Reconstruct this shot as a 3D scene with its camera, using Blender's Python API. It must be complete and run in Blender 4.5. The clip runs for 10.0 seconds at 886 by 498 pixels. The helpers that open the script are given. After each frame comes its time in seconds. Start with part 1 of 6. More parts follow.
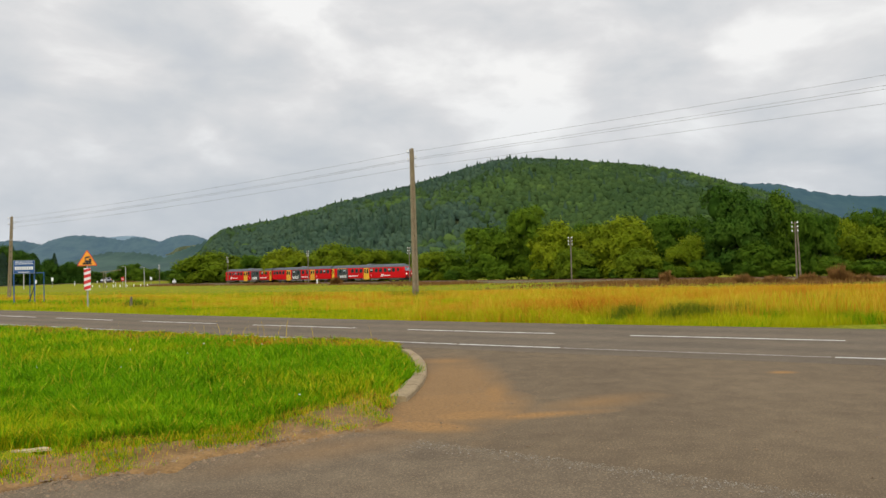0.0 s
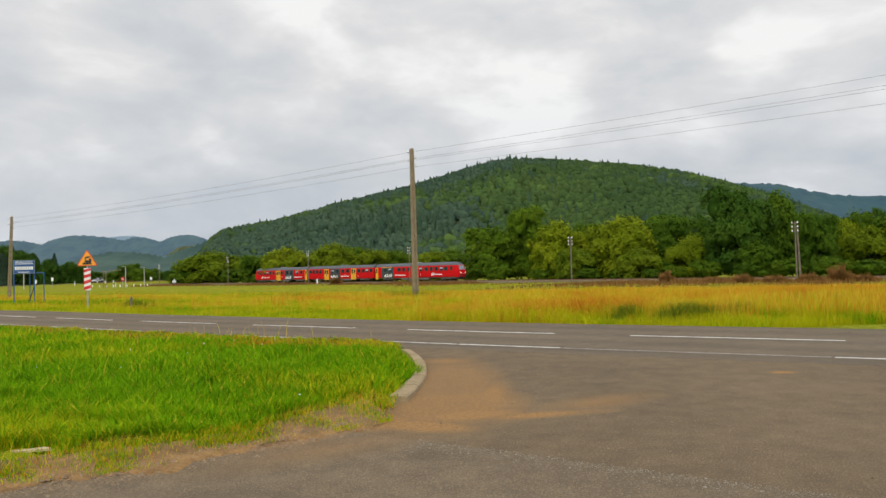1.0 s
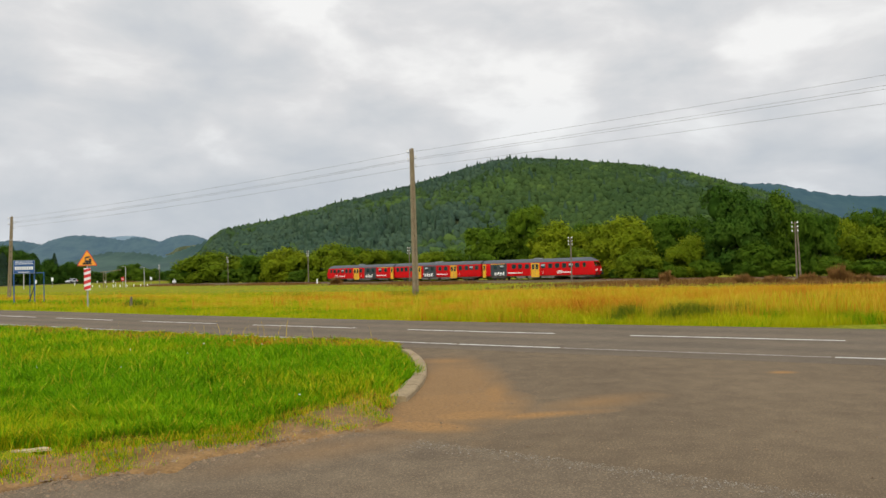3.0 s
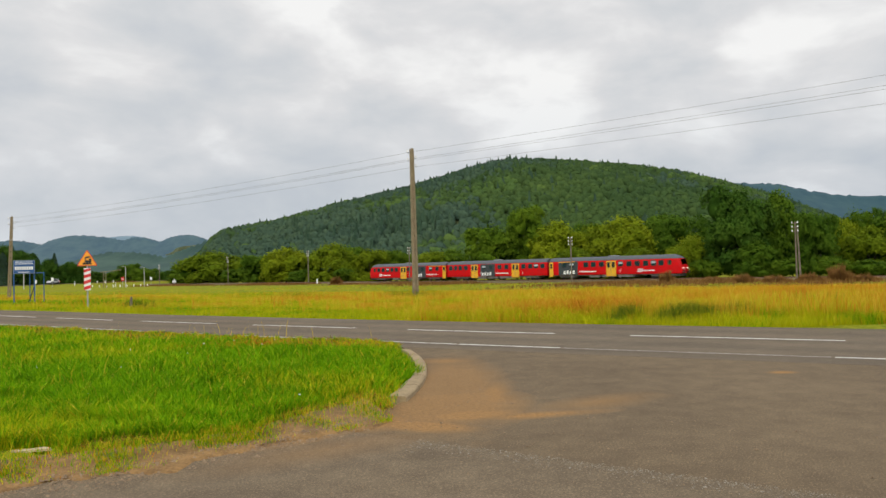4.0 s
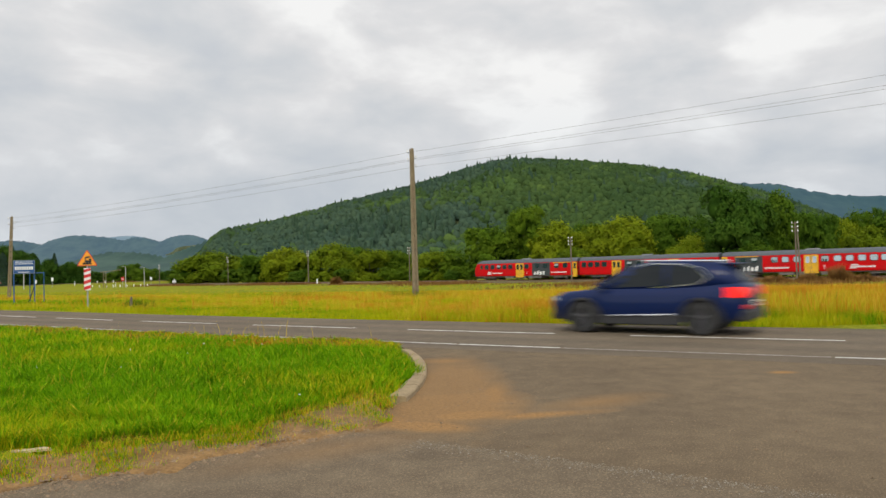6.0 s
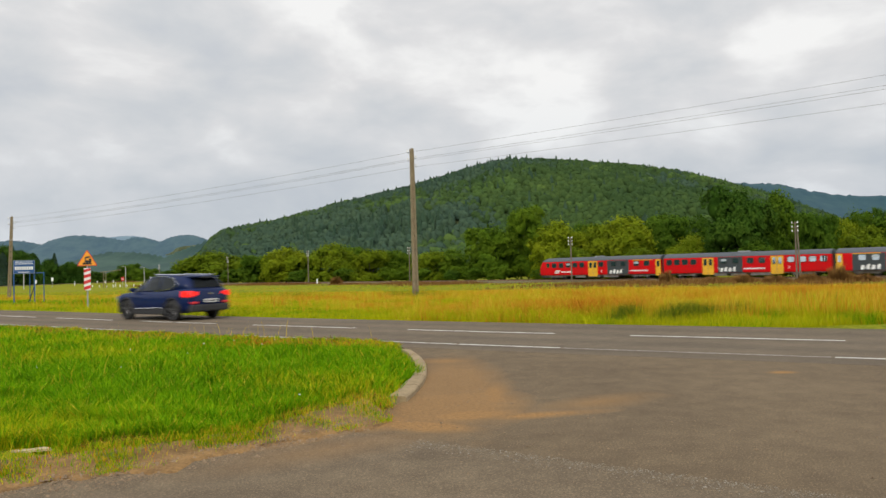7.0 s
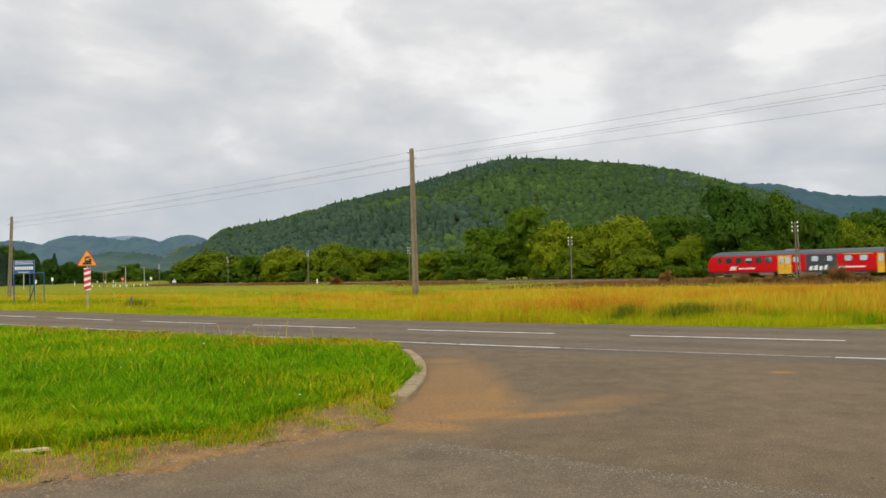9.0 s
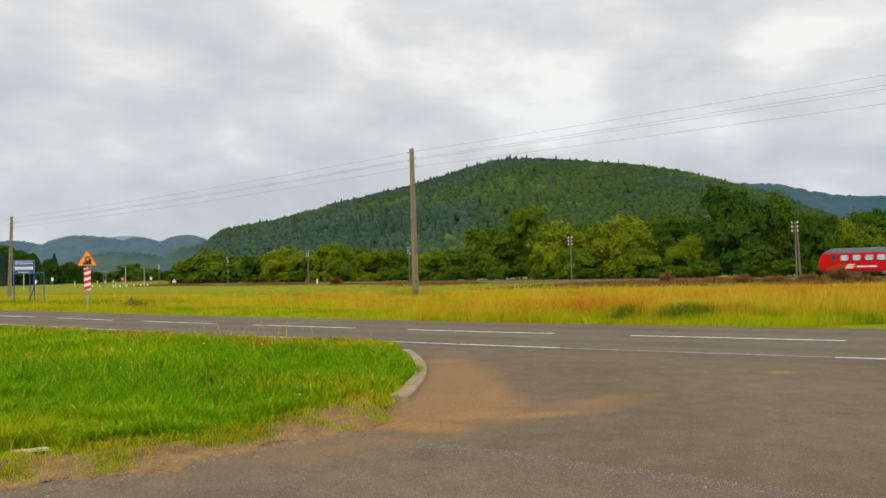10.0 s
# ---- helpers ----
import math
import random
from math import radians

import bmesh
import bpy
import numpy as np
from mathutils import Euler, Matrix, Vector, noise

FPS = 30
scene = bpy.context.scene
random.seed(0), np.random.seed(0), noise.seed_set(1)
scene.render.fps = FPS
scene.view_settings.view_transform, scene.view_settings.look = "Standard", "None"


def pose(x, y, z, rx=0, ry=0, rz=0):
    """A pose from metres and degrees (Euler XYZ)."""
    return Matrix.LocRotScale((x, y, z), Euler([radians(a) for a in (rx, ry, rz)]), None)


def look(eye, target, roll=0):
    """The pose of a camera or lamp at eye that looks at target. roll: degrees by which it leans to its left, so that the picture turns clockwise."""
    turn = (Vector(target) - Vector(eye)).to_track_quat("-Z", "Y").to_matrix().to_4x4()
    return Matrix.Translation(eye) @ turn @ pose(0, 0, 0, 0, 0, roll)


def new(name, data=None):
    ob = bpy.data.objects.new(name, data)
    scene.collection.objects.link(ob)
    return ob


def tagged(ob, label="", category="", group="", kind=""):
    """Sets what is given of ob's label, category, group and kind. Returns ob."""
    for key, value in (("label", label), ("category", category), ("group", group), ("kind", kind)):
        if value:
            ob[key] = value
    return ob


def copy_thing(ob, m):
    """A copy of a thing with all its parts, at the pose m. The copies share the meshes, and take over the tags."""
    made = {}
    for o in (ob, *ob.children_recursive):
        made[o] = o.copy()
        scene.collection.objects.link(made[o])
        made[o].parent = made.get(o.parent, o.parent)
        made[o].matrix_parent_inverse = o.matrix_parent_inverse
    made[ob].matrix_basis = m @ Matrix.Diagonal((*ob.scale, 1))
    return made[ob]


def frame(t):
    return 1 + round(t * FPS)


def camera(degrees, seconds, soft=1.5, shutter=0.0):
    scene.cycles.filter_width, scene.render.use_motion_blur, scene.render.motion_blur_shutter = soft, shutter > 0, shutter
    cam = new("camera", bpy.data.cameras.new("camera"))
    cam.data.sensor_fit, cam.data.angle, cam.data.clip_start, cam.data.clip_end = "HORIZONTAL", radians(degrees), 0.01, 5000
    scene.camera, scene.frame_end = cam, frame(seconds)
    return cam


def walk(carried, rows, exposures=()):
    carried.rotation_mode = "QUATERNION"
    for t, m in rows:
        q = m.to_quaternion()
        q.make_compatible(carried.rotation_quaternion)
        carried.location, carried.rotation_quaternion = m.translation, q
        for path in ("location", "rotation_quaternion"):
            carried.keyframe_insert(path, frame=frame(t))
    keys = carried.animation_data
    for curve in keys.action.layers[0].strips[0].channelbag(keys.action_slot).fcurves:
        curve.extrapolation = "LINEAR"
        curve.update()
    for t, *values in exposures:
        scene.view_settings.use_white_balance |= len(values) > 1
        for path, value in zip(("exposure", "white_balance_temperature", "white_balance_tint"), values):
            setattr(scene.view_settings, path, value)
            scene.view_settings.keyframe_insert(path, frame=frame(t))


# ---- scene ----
# ---------- camera ----------
cam = camera(62.2, 10.0, soft=1.5, shutter=0.5)
EYE = Vector((0, 0, 1.53))
AIM = EYE + Vector((0, math.cos(radians(1.59)), math.sin(radians(1.59)))) * 10
walk(cam, [(0.0, look(EYE, AIM, -1.45)), (10.0, look(EYE, AIM, -1.45))],
     exposures=[(0.0, 0.04, 6950, 10), (10.0, 0.04, 6950, 10)])

# ---------- world and sun: bright overcast ----------
SUN_ELEV, SUN_ROT = radians(52), radians(200)
world = bpy.data.worlds.new("overcast_sky")
scene.world = world
world.use_nodes = True
wn, wl = world.node_tree.nodes, world.node_tree.links
wn.clear()
w_out = wn.new("ShaderNodeOutputWorld")
w_add = wn.new("ShaderNodeAddShader")
w_sky = wn.new("ShaderNodeTexSky")
w_sky.sky_type, w_sky.sun_disc = "NISHITA", False
w_sky.sun_elevation, w_sky.sun_rotation = SUN_ELEV, SUN_ROT
w_b1 = wn.new("ShaderNodeBackground")
w_b1.inputs["Strength"].default_value = 0.05
w_b2 = wn.new("ShaderNodeBackground")
w_b2.inputs["Color"].default_value = (0.93, 0.96, 1.0, 1)
w_b2.inputs["Strength"].default_value = 0.95
wl.new(w_sky.outputs[0], w_b1.inputs["Color"])
wl.new(w_b1.outputs[0], w_add.inputs[0])
wl.new(w_b2.outputs[0], w_add.inputs[1])
wl.new(w_add.outputs[0], w_out.inputs["Surface"])

sun = new("sun", bpy.data.lights.new("sun", "SUN"))
sun.data.energy, sun.data.angle, sun.data.color = 1.5, radians(18), (1.0, 0.95, 0.86)
sun.matrix_world = look((-40, -90, 150), (0, 30, 0))

# ---------- node helpers ----------


def material(name, rough=0.8, metal=0.0):
    m = bpy.data.materials.new(name)
    m.use_nodes = True
    b = m.node_tree.nodes["Principled BSDF"]
    b.inputs["Roughness"].default_value = rough
    b.inputs["Metallic"].default_value = metal
    return m, m.node_tree.nodes, m.node_tree.links, b


def noise_node(nt, scale, detail=4, rough=0.6, coords="Position"):
    n = nt.nodes.new("ShaderNodeTexNoise")
    n.inputs["Scale"].default_value = scale
    n.inputs["Detail"].default_value = detail
    n.inputs["Roughness"].default_value = rough
    if coords == "Position":
        g = nt.nodes.new("ShaderNodeNewGeometry")
        nt.links.new(g.outputs["Position"], n.inputs["Vector"])
    else:
        g = nt.nodes.new("ShaderNodeTexCoord")
        nt.links.new(g.outputs["Object"], n.inputs["Vector"])
    return n.outputs["Fac"]


def ramp(nt, fac, stops):
    r = nt.nodes.new("ShaderNodeValToRGB")
    while len(r.color_ramp.elements) < len(stops):
        r.color_ramp.elements.new(0.5)
    for e, (p, c) in zip(r.color_ramp.elements, stops):
        e.position, e.color = p, (*c, 1)
    nt.links.new(fac, r.inputs["Fac"])
    return r.outputs["Color"]


def mixed(nt, fac, a, b, mode="MIX"):
    n = nt.nodes.new("ShaderNodeMix")
    n.data_type, n.blend_type = "RGBA", mode
    for sock, v in ((n.inputs[0], fac), (n.inputs[6], a), (n.inputs[7], b)):
        if isinstance(v, bpy.types.NodeSocket):
            nt.links.new(v, sock)
        elif isinstance(v, (int, float)):
            sock.default_value = v
        else:
            sock.default_value = (*v, 1)
    return n.outputs[2]


def calc(nt, op, a, b=0.0, c=0.0):
    n = nt.nodes.new("ShaderNodeMath")
    n.operation = op
    for sock, v in zip(n.inputs, (a, b, c)):
        if isinstance(v, bpy.types.NodeSocket):
            nt.links.new(v, sock)
        else:
            sock.default_value = v
    return n.outputs[0]


def bumped(nt, b, height, strength=0.3, distance=0.02):
    n = nt.nodes.new("ShaderNodeBump")
    n.inputs["Strength"].default_value = strength
    n.inputs["Distance"].default_value = distance
    nt.links.new(height, n.inputs["Height"])
    nt.links.new(n.outputs[0], b.inputs["Normal"])


def simple(name, c1, c2, rough=0.7, metal=0.0, scale=8.0, coords="Object", bump=0.15, lo=0.35, hi=0.65):
    """A surface of two near colours, mottled at two scales."""
    m, n, l, b = material(name, rough, metal)
    nt = m.node_tree
    f = calc(nt, "MULTIPLY_ADD", noise_node(nt, scale * 7, 3, 0.6, coords), 0.45,
             calc(nt, "MULTIPLY", noise_node(nt, scale, 4, 0.6, coords), 0.55))
    l.new(ramp(nt, f, [(lo, c1), (hi, c2)]), b.inputs["Base Color"])
    if bump:
        bumped(nt, b, noise_node(nt, scale * 9, 3, 0.6, coords), bump, 0.01)
    return m


def foliage(name, colours, patch=0.05, transl=0.18, rough=0.7, own=0.5, each=0.0, relief=0.0):
    """Leaves that differ one from the next and in patches."""
    m, n, l, b = material(name, rough)
    nt = m.node_tree
    g = n.new("ShaderNodeNewGeometry")
    f = calc(nt, "MULTIPLY_ADD", g.outputs["Random Per Island"], own,
             calc(nt, "MULTIPLY", noise_node(nt, patch, 3, 0.6), 1.12 - own))
    k = len(colours)
    col = ramp(nt, f, [(0.18 + 0.64 * i / (k - 1), c) for i, c in enumerate(colours)])
    if each:
        info = n.new("ShaderNodeObjectInfo")
        col = mixed(nt, 1.0, col, ramp(nt, info.outputs["Random"], [(0.0, (1 - each, 1 - each * 0.7, 1.0)), (0.5, (1, 1, 1)), (1.0, (1 + each, 1 + each * 0.6, 1))]), "MULTIPLY")
    if relief:
        bumped(nt, b, noise_node(nt, 0.9, 4, 0.65), 0.7, relief)
    l.new(col, b.inputs["Base Color"])
    b.inputs["Specular IOR Level"].default_value = 0.03
    t = n.new("ShaderNodeBsdfTranslucent")
    l.new(col, t.inputs["Color"])
    mx = n.new("ShaderNodeMixShader")
    mx.inputs[0].default_value = transl
    l.new(b.outputs[0], mx.inputs[1])
    l.new(t.outputs[0], mx.inputs[2])
    l.new(mx.outputs[0], n["Material Output"].inputs["Surface"])
    return m


# ---------- mesh helpers ----------


def raw_mesh(name, verts, tris, mats, index=None, smooth=False):
    """A mesh of triangles from arrays."""
    verts, tris = np.asarray(verts, np.float32), np.asarray(tris, np.int32)
    me = bpy.data.meshes.new(name)
    me.vertices.add(len(verts))
    me.vertices.foreach_set("co", verts.ravel())
    me.loops.add(len(tris) * 3)
    me.loops.foreach_set("vertex_index", tris.ravel())
    me.polygons.add(len(tris))
    me.polygons.foreach_set("loop_start", np.arange(0, len(tris) * 3, 3, dtype=np.int32))
    for m in mats:
        me.materials.append(m)
    if index is not None:
        me.polygons.foreach_set("material_index", np.asarray(index, np.int32))
    me.polygons.foreach_set("use_smooth", np.full(len(tris), smooth))
    me.update(calc_edges=True)
    return me


def part(name, bm, mat, parent=None, label="", smooth=False):
    """Links a bmesh as one mesh object, under a thing or a part."""
    me = bpy.data.meshes.new(name)
    bm.to_mesh(me)
    bm.free()
    if mat:
        me.materials.append(mat)
    if smooth:
        for p in me.polygons:
            p.use_smooth = True
    ob = new(name, me)
    if parent:
        ob.parent = parent
    if label:
        ob["label"] = label
    return ob


def box(bm, x0, x1, y0, y1, z0, z1, bevel=0.0):
    r = bmesh.ops.create_cube(bm, size=1, matrix=Matrix.LocRotScale(
        ((x0 + x1) / 2, (y0 + y1) / 2, (z0 + z1) / 2), None, (x1 - x0, y1 - y0, z1 - z0)))
    if bevel:
        es = list({e for v in r["verts"] for e in v.link_edges})
        bmesh.ops.bevel(bm, geom=es, offset=bevel, segments=2, profile=0.5, affect="EDGES")
    return bm


def rod(bm, a, b, r0, r1=None, sides=8):
    a, b = Vector(a), Vector(b)
    d = b - a
    m = Matrix.Translation((a + b) / 2) @ d.to_track_quat("Z", "Y").to_matrix().to_4x4()
    bmesh.ops.create_cone(bm, cap_ends=True, segments=sides, radius1=r0, radius2=r0 if r1 is None else r1,
                          depth=d.length, matrix=m)
    return bm


def extrude_profile(bm, loop, x0, x1):
    """A closed loop of (y, z) drawn out along x."""
    a = [bm.verts.new((x0, y, z)) for y, z in loop]
    b = [bm.verts.new((x1, y, z)) for y, z in loop]
    k = len(loop)
    for i in range(k):
        bm.faces.new((a[i], a[(i + 1) % k], b[(i + 1) % k], b[i]))
    bm.faces.new(a[::-1])
    bm.faces.new(b)
    bmesh.ops.recalc_face_normals(bm, faces=bm.faces)
    return bm


def empty(name, m=None):
    ob = new(name)
    if m is not None:
        ob.matrix_basis = m
    return ob


# ---------- the plan ----------
# Main road: u runs along it to the west, d across it to the north. z = 0 on its surface.
RU, RN = np.array([-0.831, 0.556]), np.array([0.556, 0.831])


def on_road(u, d):
    return RU * u + RN * d


def smooth01(x):
    x = np.clip(x, 0, 1)
    return x * x * (3 - 2 * x)


# Railway: straight, TRACK_0 on its axis, TRACK_D towards the east.
TRACK_0, TRACK_D = np.array([-8.0, 171.0]), np.array([0.7264, -0.6872])
TRACK_N = np.array([0.6872, 0.7264])
RAIL_Z = -0.95


def bend(k):
    """Centre line of the far stretch of the road: straight, a right-hand bend, over the railway and away."""
    k = np.asarray(k, float)
    s = np.clip(k, 0, 1)
    p0, p1, p2, p3 = on_road(60, 15.83), on_road(125, 15.83), np.array([-131, 165.0]), np.array([-121, 232.0])
    c = ((1 - s) ** 3)[..., None] * p0 + (3 * s * (1 - s) ** 2)[..., None] * p1 \
        + (3 * s * s * (1 - s))[..., None] * p2 + (s ** 3)[..., None] * p3
    end = (p3 - p2) / np.linalg.norm(p3 - p2)
    return c + np.clip(k - 1, 0, None)[..., None] * 160 * end


BEND = bend(np.linspace(0, 1.9, 60))


def hill(x, y):
    """The wooded hill behind the railway."""
    dx = x * np.clip(700 / np.maximum(y, 250), 0.9, 2.4) - 70
    side = np.where(dx > 0, np.exp(-(np.abs(dx) / 305) ** 3.3), np.exp(-(np.abs(dx) / 296) ** 1.36))
    side = side * smooth01((dx + 324) / 46)
    front = smooth01((y - 300) / 400) * (1 - 0.8 * smooth01((y - 760) / 500))
    return (92 * side + 6 * np.exp(-((dx + 25) / 60) ** 2)) * front


def wob(x, y, s):
    return np.sin(x * s + 1.3 * np.sin(y * s * 0.7)) * np.cos(y * s * 1.1 + 0.9 * np.sin(x * s * 0.6 + 2))


def height(x, y):
    x, y = np.asarray(x, float), np.asarray(y, float)
    d = x * RN[0] + y * RN[1]
    z = -1.5 * smooth01((d - 19.5) / 75) + 0.10 * wob(x, y, 0.09) * smooth01((d - 24) / 30)
    # the lane bed lies under the asphalt
    z = np.where(d < 19.2, -0.06 + 0.0 * z, z)
    far = np.hypot(x, y) > 70
    dist = np.full(x.shape, 1e3)
    if far.any():
        q = np.stack([x[far], y[far]], -1)
        dist[far] = np.min(np.hypot(q[:, None, 0] - BEND[None, :, 0], q[:, None, 1] - BEND[None, :, 1]), 1)
    k = 1 - smooth01((dist - 4.5) / 10)
    z = z * (1 - k) - (0.09 + 0.2 * smooth01((dist - 4) / 4)) * k
    return z + hill(x, y) + 2.0 * wob(x, y, 0.03) * smooth01((hill(x, y) - 3) / 20)


def road_d(u):
    """The road's centre line, very slightly bowed along the junction."""
    v = np.asarray(u, float) - 14
    d = 15.22 + np.where(v < 0, 0.0028, 0.0016) * np.clip(v, -20, 22) ** 2
    return d + (15.83 - d) * smooth01((v - 22) / 20)


def kerb_x(y):
    """The kerb's line round the tip of the island."""
    return -0.34 - 0.041 * (y - 10.75) ** 2


def island(x, y):
    """How far inside the grass island by the junction a place lies, in metres."""
    d = x * RN[0] + y * RN[1]
    u = x * RU[0] + y * RU[1]
    top = road_d(u) - 2.84 - d
    right = kerb_x(np.clip(y, 8.6, 14)) + 0.03 - x
    low = (y - (5.45 + np.where(x > -2.2, 0.598 * np.clip(x + 3.4, 0, 9) ** 1.25, 0.46 * (x + 3.4))) - 0.02 - 0.42 * smooth01((x + 1.9) / 1.2)) * 0.72
    return np.minimum(np.minimum(top, right), low)
# ---------- materials ----------
M_LEAF = foliage("grass_green", [(0.022, 0.085, 0.002), (0.105, 0.28, 0.004), (0.25, 0.43, 0.008)], 0.5)
M_LIME = foliage("grass_lime", [(0.24, 0.28, 0.006), (0.37, 0.39, 0.009), (0.50, 0.48, 0.014)], 0.3)
M_STRAW = foliage("grass_straw", [(0.42, 0.27, 0.016), (0.55, 0.38, 0.025), (0.66, 0.50, 0.05)], 0.3)
M_RUST = foliage("grass_rust", [(0.40, 0.14, 0.01), (0.54, 0.21, 0.018), (0.60, 0.29, 0.03)], 0.3)
M_RUSH = foliage("rushes", [(0.075, 0.125, 0.008), (0.125, 0.175, 0.012), (0.19, 0.23, 0.02)], 0.5)
M_BROWN = foliage("dead_weeds", [(0.12, 0.058, 0.018), (0.19, 0.095, 0.03), (0.27, 0.15, 0.05)], 0.3)
M_WILLOW = foliage("willow_leaves", [(0.078, 0.122, 0.006), (0.132, 0.19, 0.009), (0.205, 0.255, 0.015)], 0.22, transl=0.3, own=0.22, each=0.2)
M_BROAD = foliage("broad_leaves", [(0.036, 0.086, 0.007), (0.07, 0.135, 0.010), (0.112, 0.18, 0.014)], 0.22, transl=0.3, own=0.22, each=0.22)
M_DARK = foliage("dark_leaves", [(0.023, 0.064, 0.008), (0.042, 0.098, 0.012), (0.074, 0.138, 0.017)], 0.25, transl=0.3, own=0.22, each=0.15)
M_FOREST = foliage("hill_forest", [(0.023, 0.048, 0.020), (0.037, 0.070, 0.023), (0.060, 0.100, 0.027)], 0.010, 0.0, 0.95, 0.26, relief=0.7)
M_GLADE = foliage("young_forest", [(0.038, 0.074, 0.024), (0.058, 0.104, 0.028), (0.084, 0.132, 0.032)], 0.02, 0.0, 0.95, 0.26, relief=0.6)
M_BARK = simple("bark", (0.05, 0.04, 0.03), (0.12, 0.10, 0.08), 0.9, scale=4)


def ground_material():
    m, n, l, b = material("meadow_soil", 1.0)
    b.inputs["Specular IOR Level"].default_value = 0.03
    nt = m.node_tree
    big, small = noise_node(nt, 0.08, 4), noise_node(nt, 6.0, 5)
    soil = ramp(nt, small, [(0.3, (0.13, 0.13, 0.012)), (0.55, (0.28, 0.25, 0.025)), (0.75, (0.38, 0.27, 0.05))])
    green = ramp(nt, small, [(0.3, (0.08, 0.13, 0.008)), (0.7, (0.20, 0.25, 0.015))])
    meadow = mixed(nt, big, green, soil)
    g = n.new("ShaderNodeNewGeometry")
    s = n.new("ShaderNodeSeparateXYZ")
    l.new(g.outputs["Position"], s.inputs[0])
    q = n.new("ShaderNodeClamp")
    l.new(calc(nt, "DIVIDE", s.outputs[2], 3.0), q.inputs[0])
    floor = ramp(nt, small, [(0.3, (0.03, 0.045, 0.02)), (0.7, (0.06, 0.07, 0.03))])
    l.new(mixed(nt, q.outputs[0], meadow, floor), b.inputs["Base Color"])
    bumped(nt, b, small, 0.6, 0.05)
    return m


def asphalt_material(name, dark, light, grit, sandy, rough_cut):
    """Worn asphalt with stones in it, stains and, by the junction, washed-in sand."""
    m, n, l, b = material(name, 0.9)
    b.inputs["Specular IOR Level"].default_value = 0.2
    nt = m.node_tree
    fine, mid, big = noise_node(nt, grit, 3, 0.7), noise_node(nt, 3.2, 5), noise_node(nt, 0.35, 4)
    base = ramp(nt, calc(nt, "MULTIPLY_ADD", mid, 0.5, calc(nt, "MULTIPLY", big, 0.5)), [(0.35, dark), (0.65, light)])
    stones = ramp(nt, fine, [(0.40, (1 - 0.38 * rough_cut,) * 3), (0.58, (1, 1, 1)), (0.70, (1 + 1.1 * rough_cut, 1 + 1.0 * rough_cut, 1 + 0.85 * rough_cut))])
    col = mixed(nt, 1.0, base, stones, "MULTIPLY")
    if not sandy:
        # polished wheel paths and oil-dark lane middles along the road
        g = n.new("ShaderNodeNewGeometry")
        dt = n.new("ShaderNodeVectorMath")
        dt.operation = "DOT_PRODUCT"
        dt.inputs[1].default_value = (0.556, 0.831, 0)
        l.new(g.outputs["Position"], dt.inputs[0])
        wv = calc(nt, "COSINE", calc(nt, "MULTIPLY_ADD", dt.outputs["Value"], 4.2, calc(nt, "MULTIPLY", big, 2.0)))
        col = mixed(nt, 1.0, col, ramp(nt, calc(nt, "MULTIPLY_ADD", wv, 0.5, 0.5), [(0.0, (0.88, 0.88, 0.88)), (1.0, (1.08, 1.07, 1.06))]), "MULTIPLY")
    if sandy:
        g = n.new("ShaderNodeNewGeometry")
        s = n.new("ShaderNodeSeparateXYZ")
        l.new(g.outputs["Position"], s.inputs[0])
        x, y = s.outputs[0], s.outputs[1]

        def blob(cx, cy, rx, ry, turn, edge, much):
            c, k = math.cos(radians(turn)), math.sin(radians(turn))
            px, py = calc(nt, "SUBTRACT", x, cx), calc(nt, "SUBTRACT", y, cy)
            ex = calc(nt, "DIVIDE", calc(nt, "MULTIPLY_ADD", px, c, calc(nt, "MULTIPLY", py, k)), rx)
            ey = calc(nt, "DIVIDE", calc(nt, "MULTIPLY_ADD", py, c, calc(nt, "MULTIPLY", px, -k)), ry)
            r = calc(nt, "SQRT", calc(nt, "ADD", calc(nt, "MULTIPLY", ex, ex), calc(nt, "MULTIPLY", ey, ey)))
            r = calc(nt, "ADD", r, calc(nt, "MULTIPLY", calc(nt, "SUBTRACT", ragged, 0.5), 0.7))
            q = n.new("ShaderNodeClamp")
            l.new(calc(nt, "SUBTRACT", 1.0, calc(nt, "DIVIDE", calc(nt, "SUBTRACT", r, 1 - edge), edge)), q.inputs[0])
            return calc(nt, "MULTIPLY", q.outputs[0], much)

        ragged = noise_node(nt, 1.9, 8, 0.7)
        f = None
        # washed off the corner, swept into an arc by turning wheels, with a tail along the turn
        for spot in ((0.10, 9.9, 0.85, 3.5, 0, 0.55, 0.62), (0.05, 8.3, 1.0, 1.5, -12, 0.5, 0.75), (0.56, 8.9, 0.30, 1.7, -4, 0.8, 0.85), (0.25, 7.75, 0.7, 0.42, 14, 0.6, 0.95),
                     (0.95, 7.66, 0.95, 0.22, 12, 0.8, 1.0), (-0.25, 7.25, 0.75, 0.36, -18, 0.6, 0.95), (-0.75, 7.5, 0.6, 0.6, 20, 0.6, 0.95), (0.0, 12.3, 0.7, 0.6, 0, 0.9, 0.8),
                     (-1.35, 6.85, 0.9, 0.3, 42, 0.7, 0.85), (4.62, 10.14, 0.24, 0.16, 0, 0.6, 1.0), (1.7, 8.3, 1.1, 0.45, 30, 1.0, 0.6), (-1.0, 6.4, 1.6, 0.5, 35, 1.0, 0.4)):
            one = blob(*spot)
            f = one if f is None else calc(nt, "MAXIMUM", f, one)
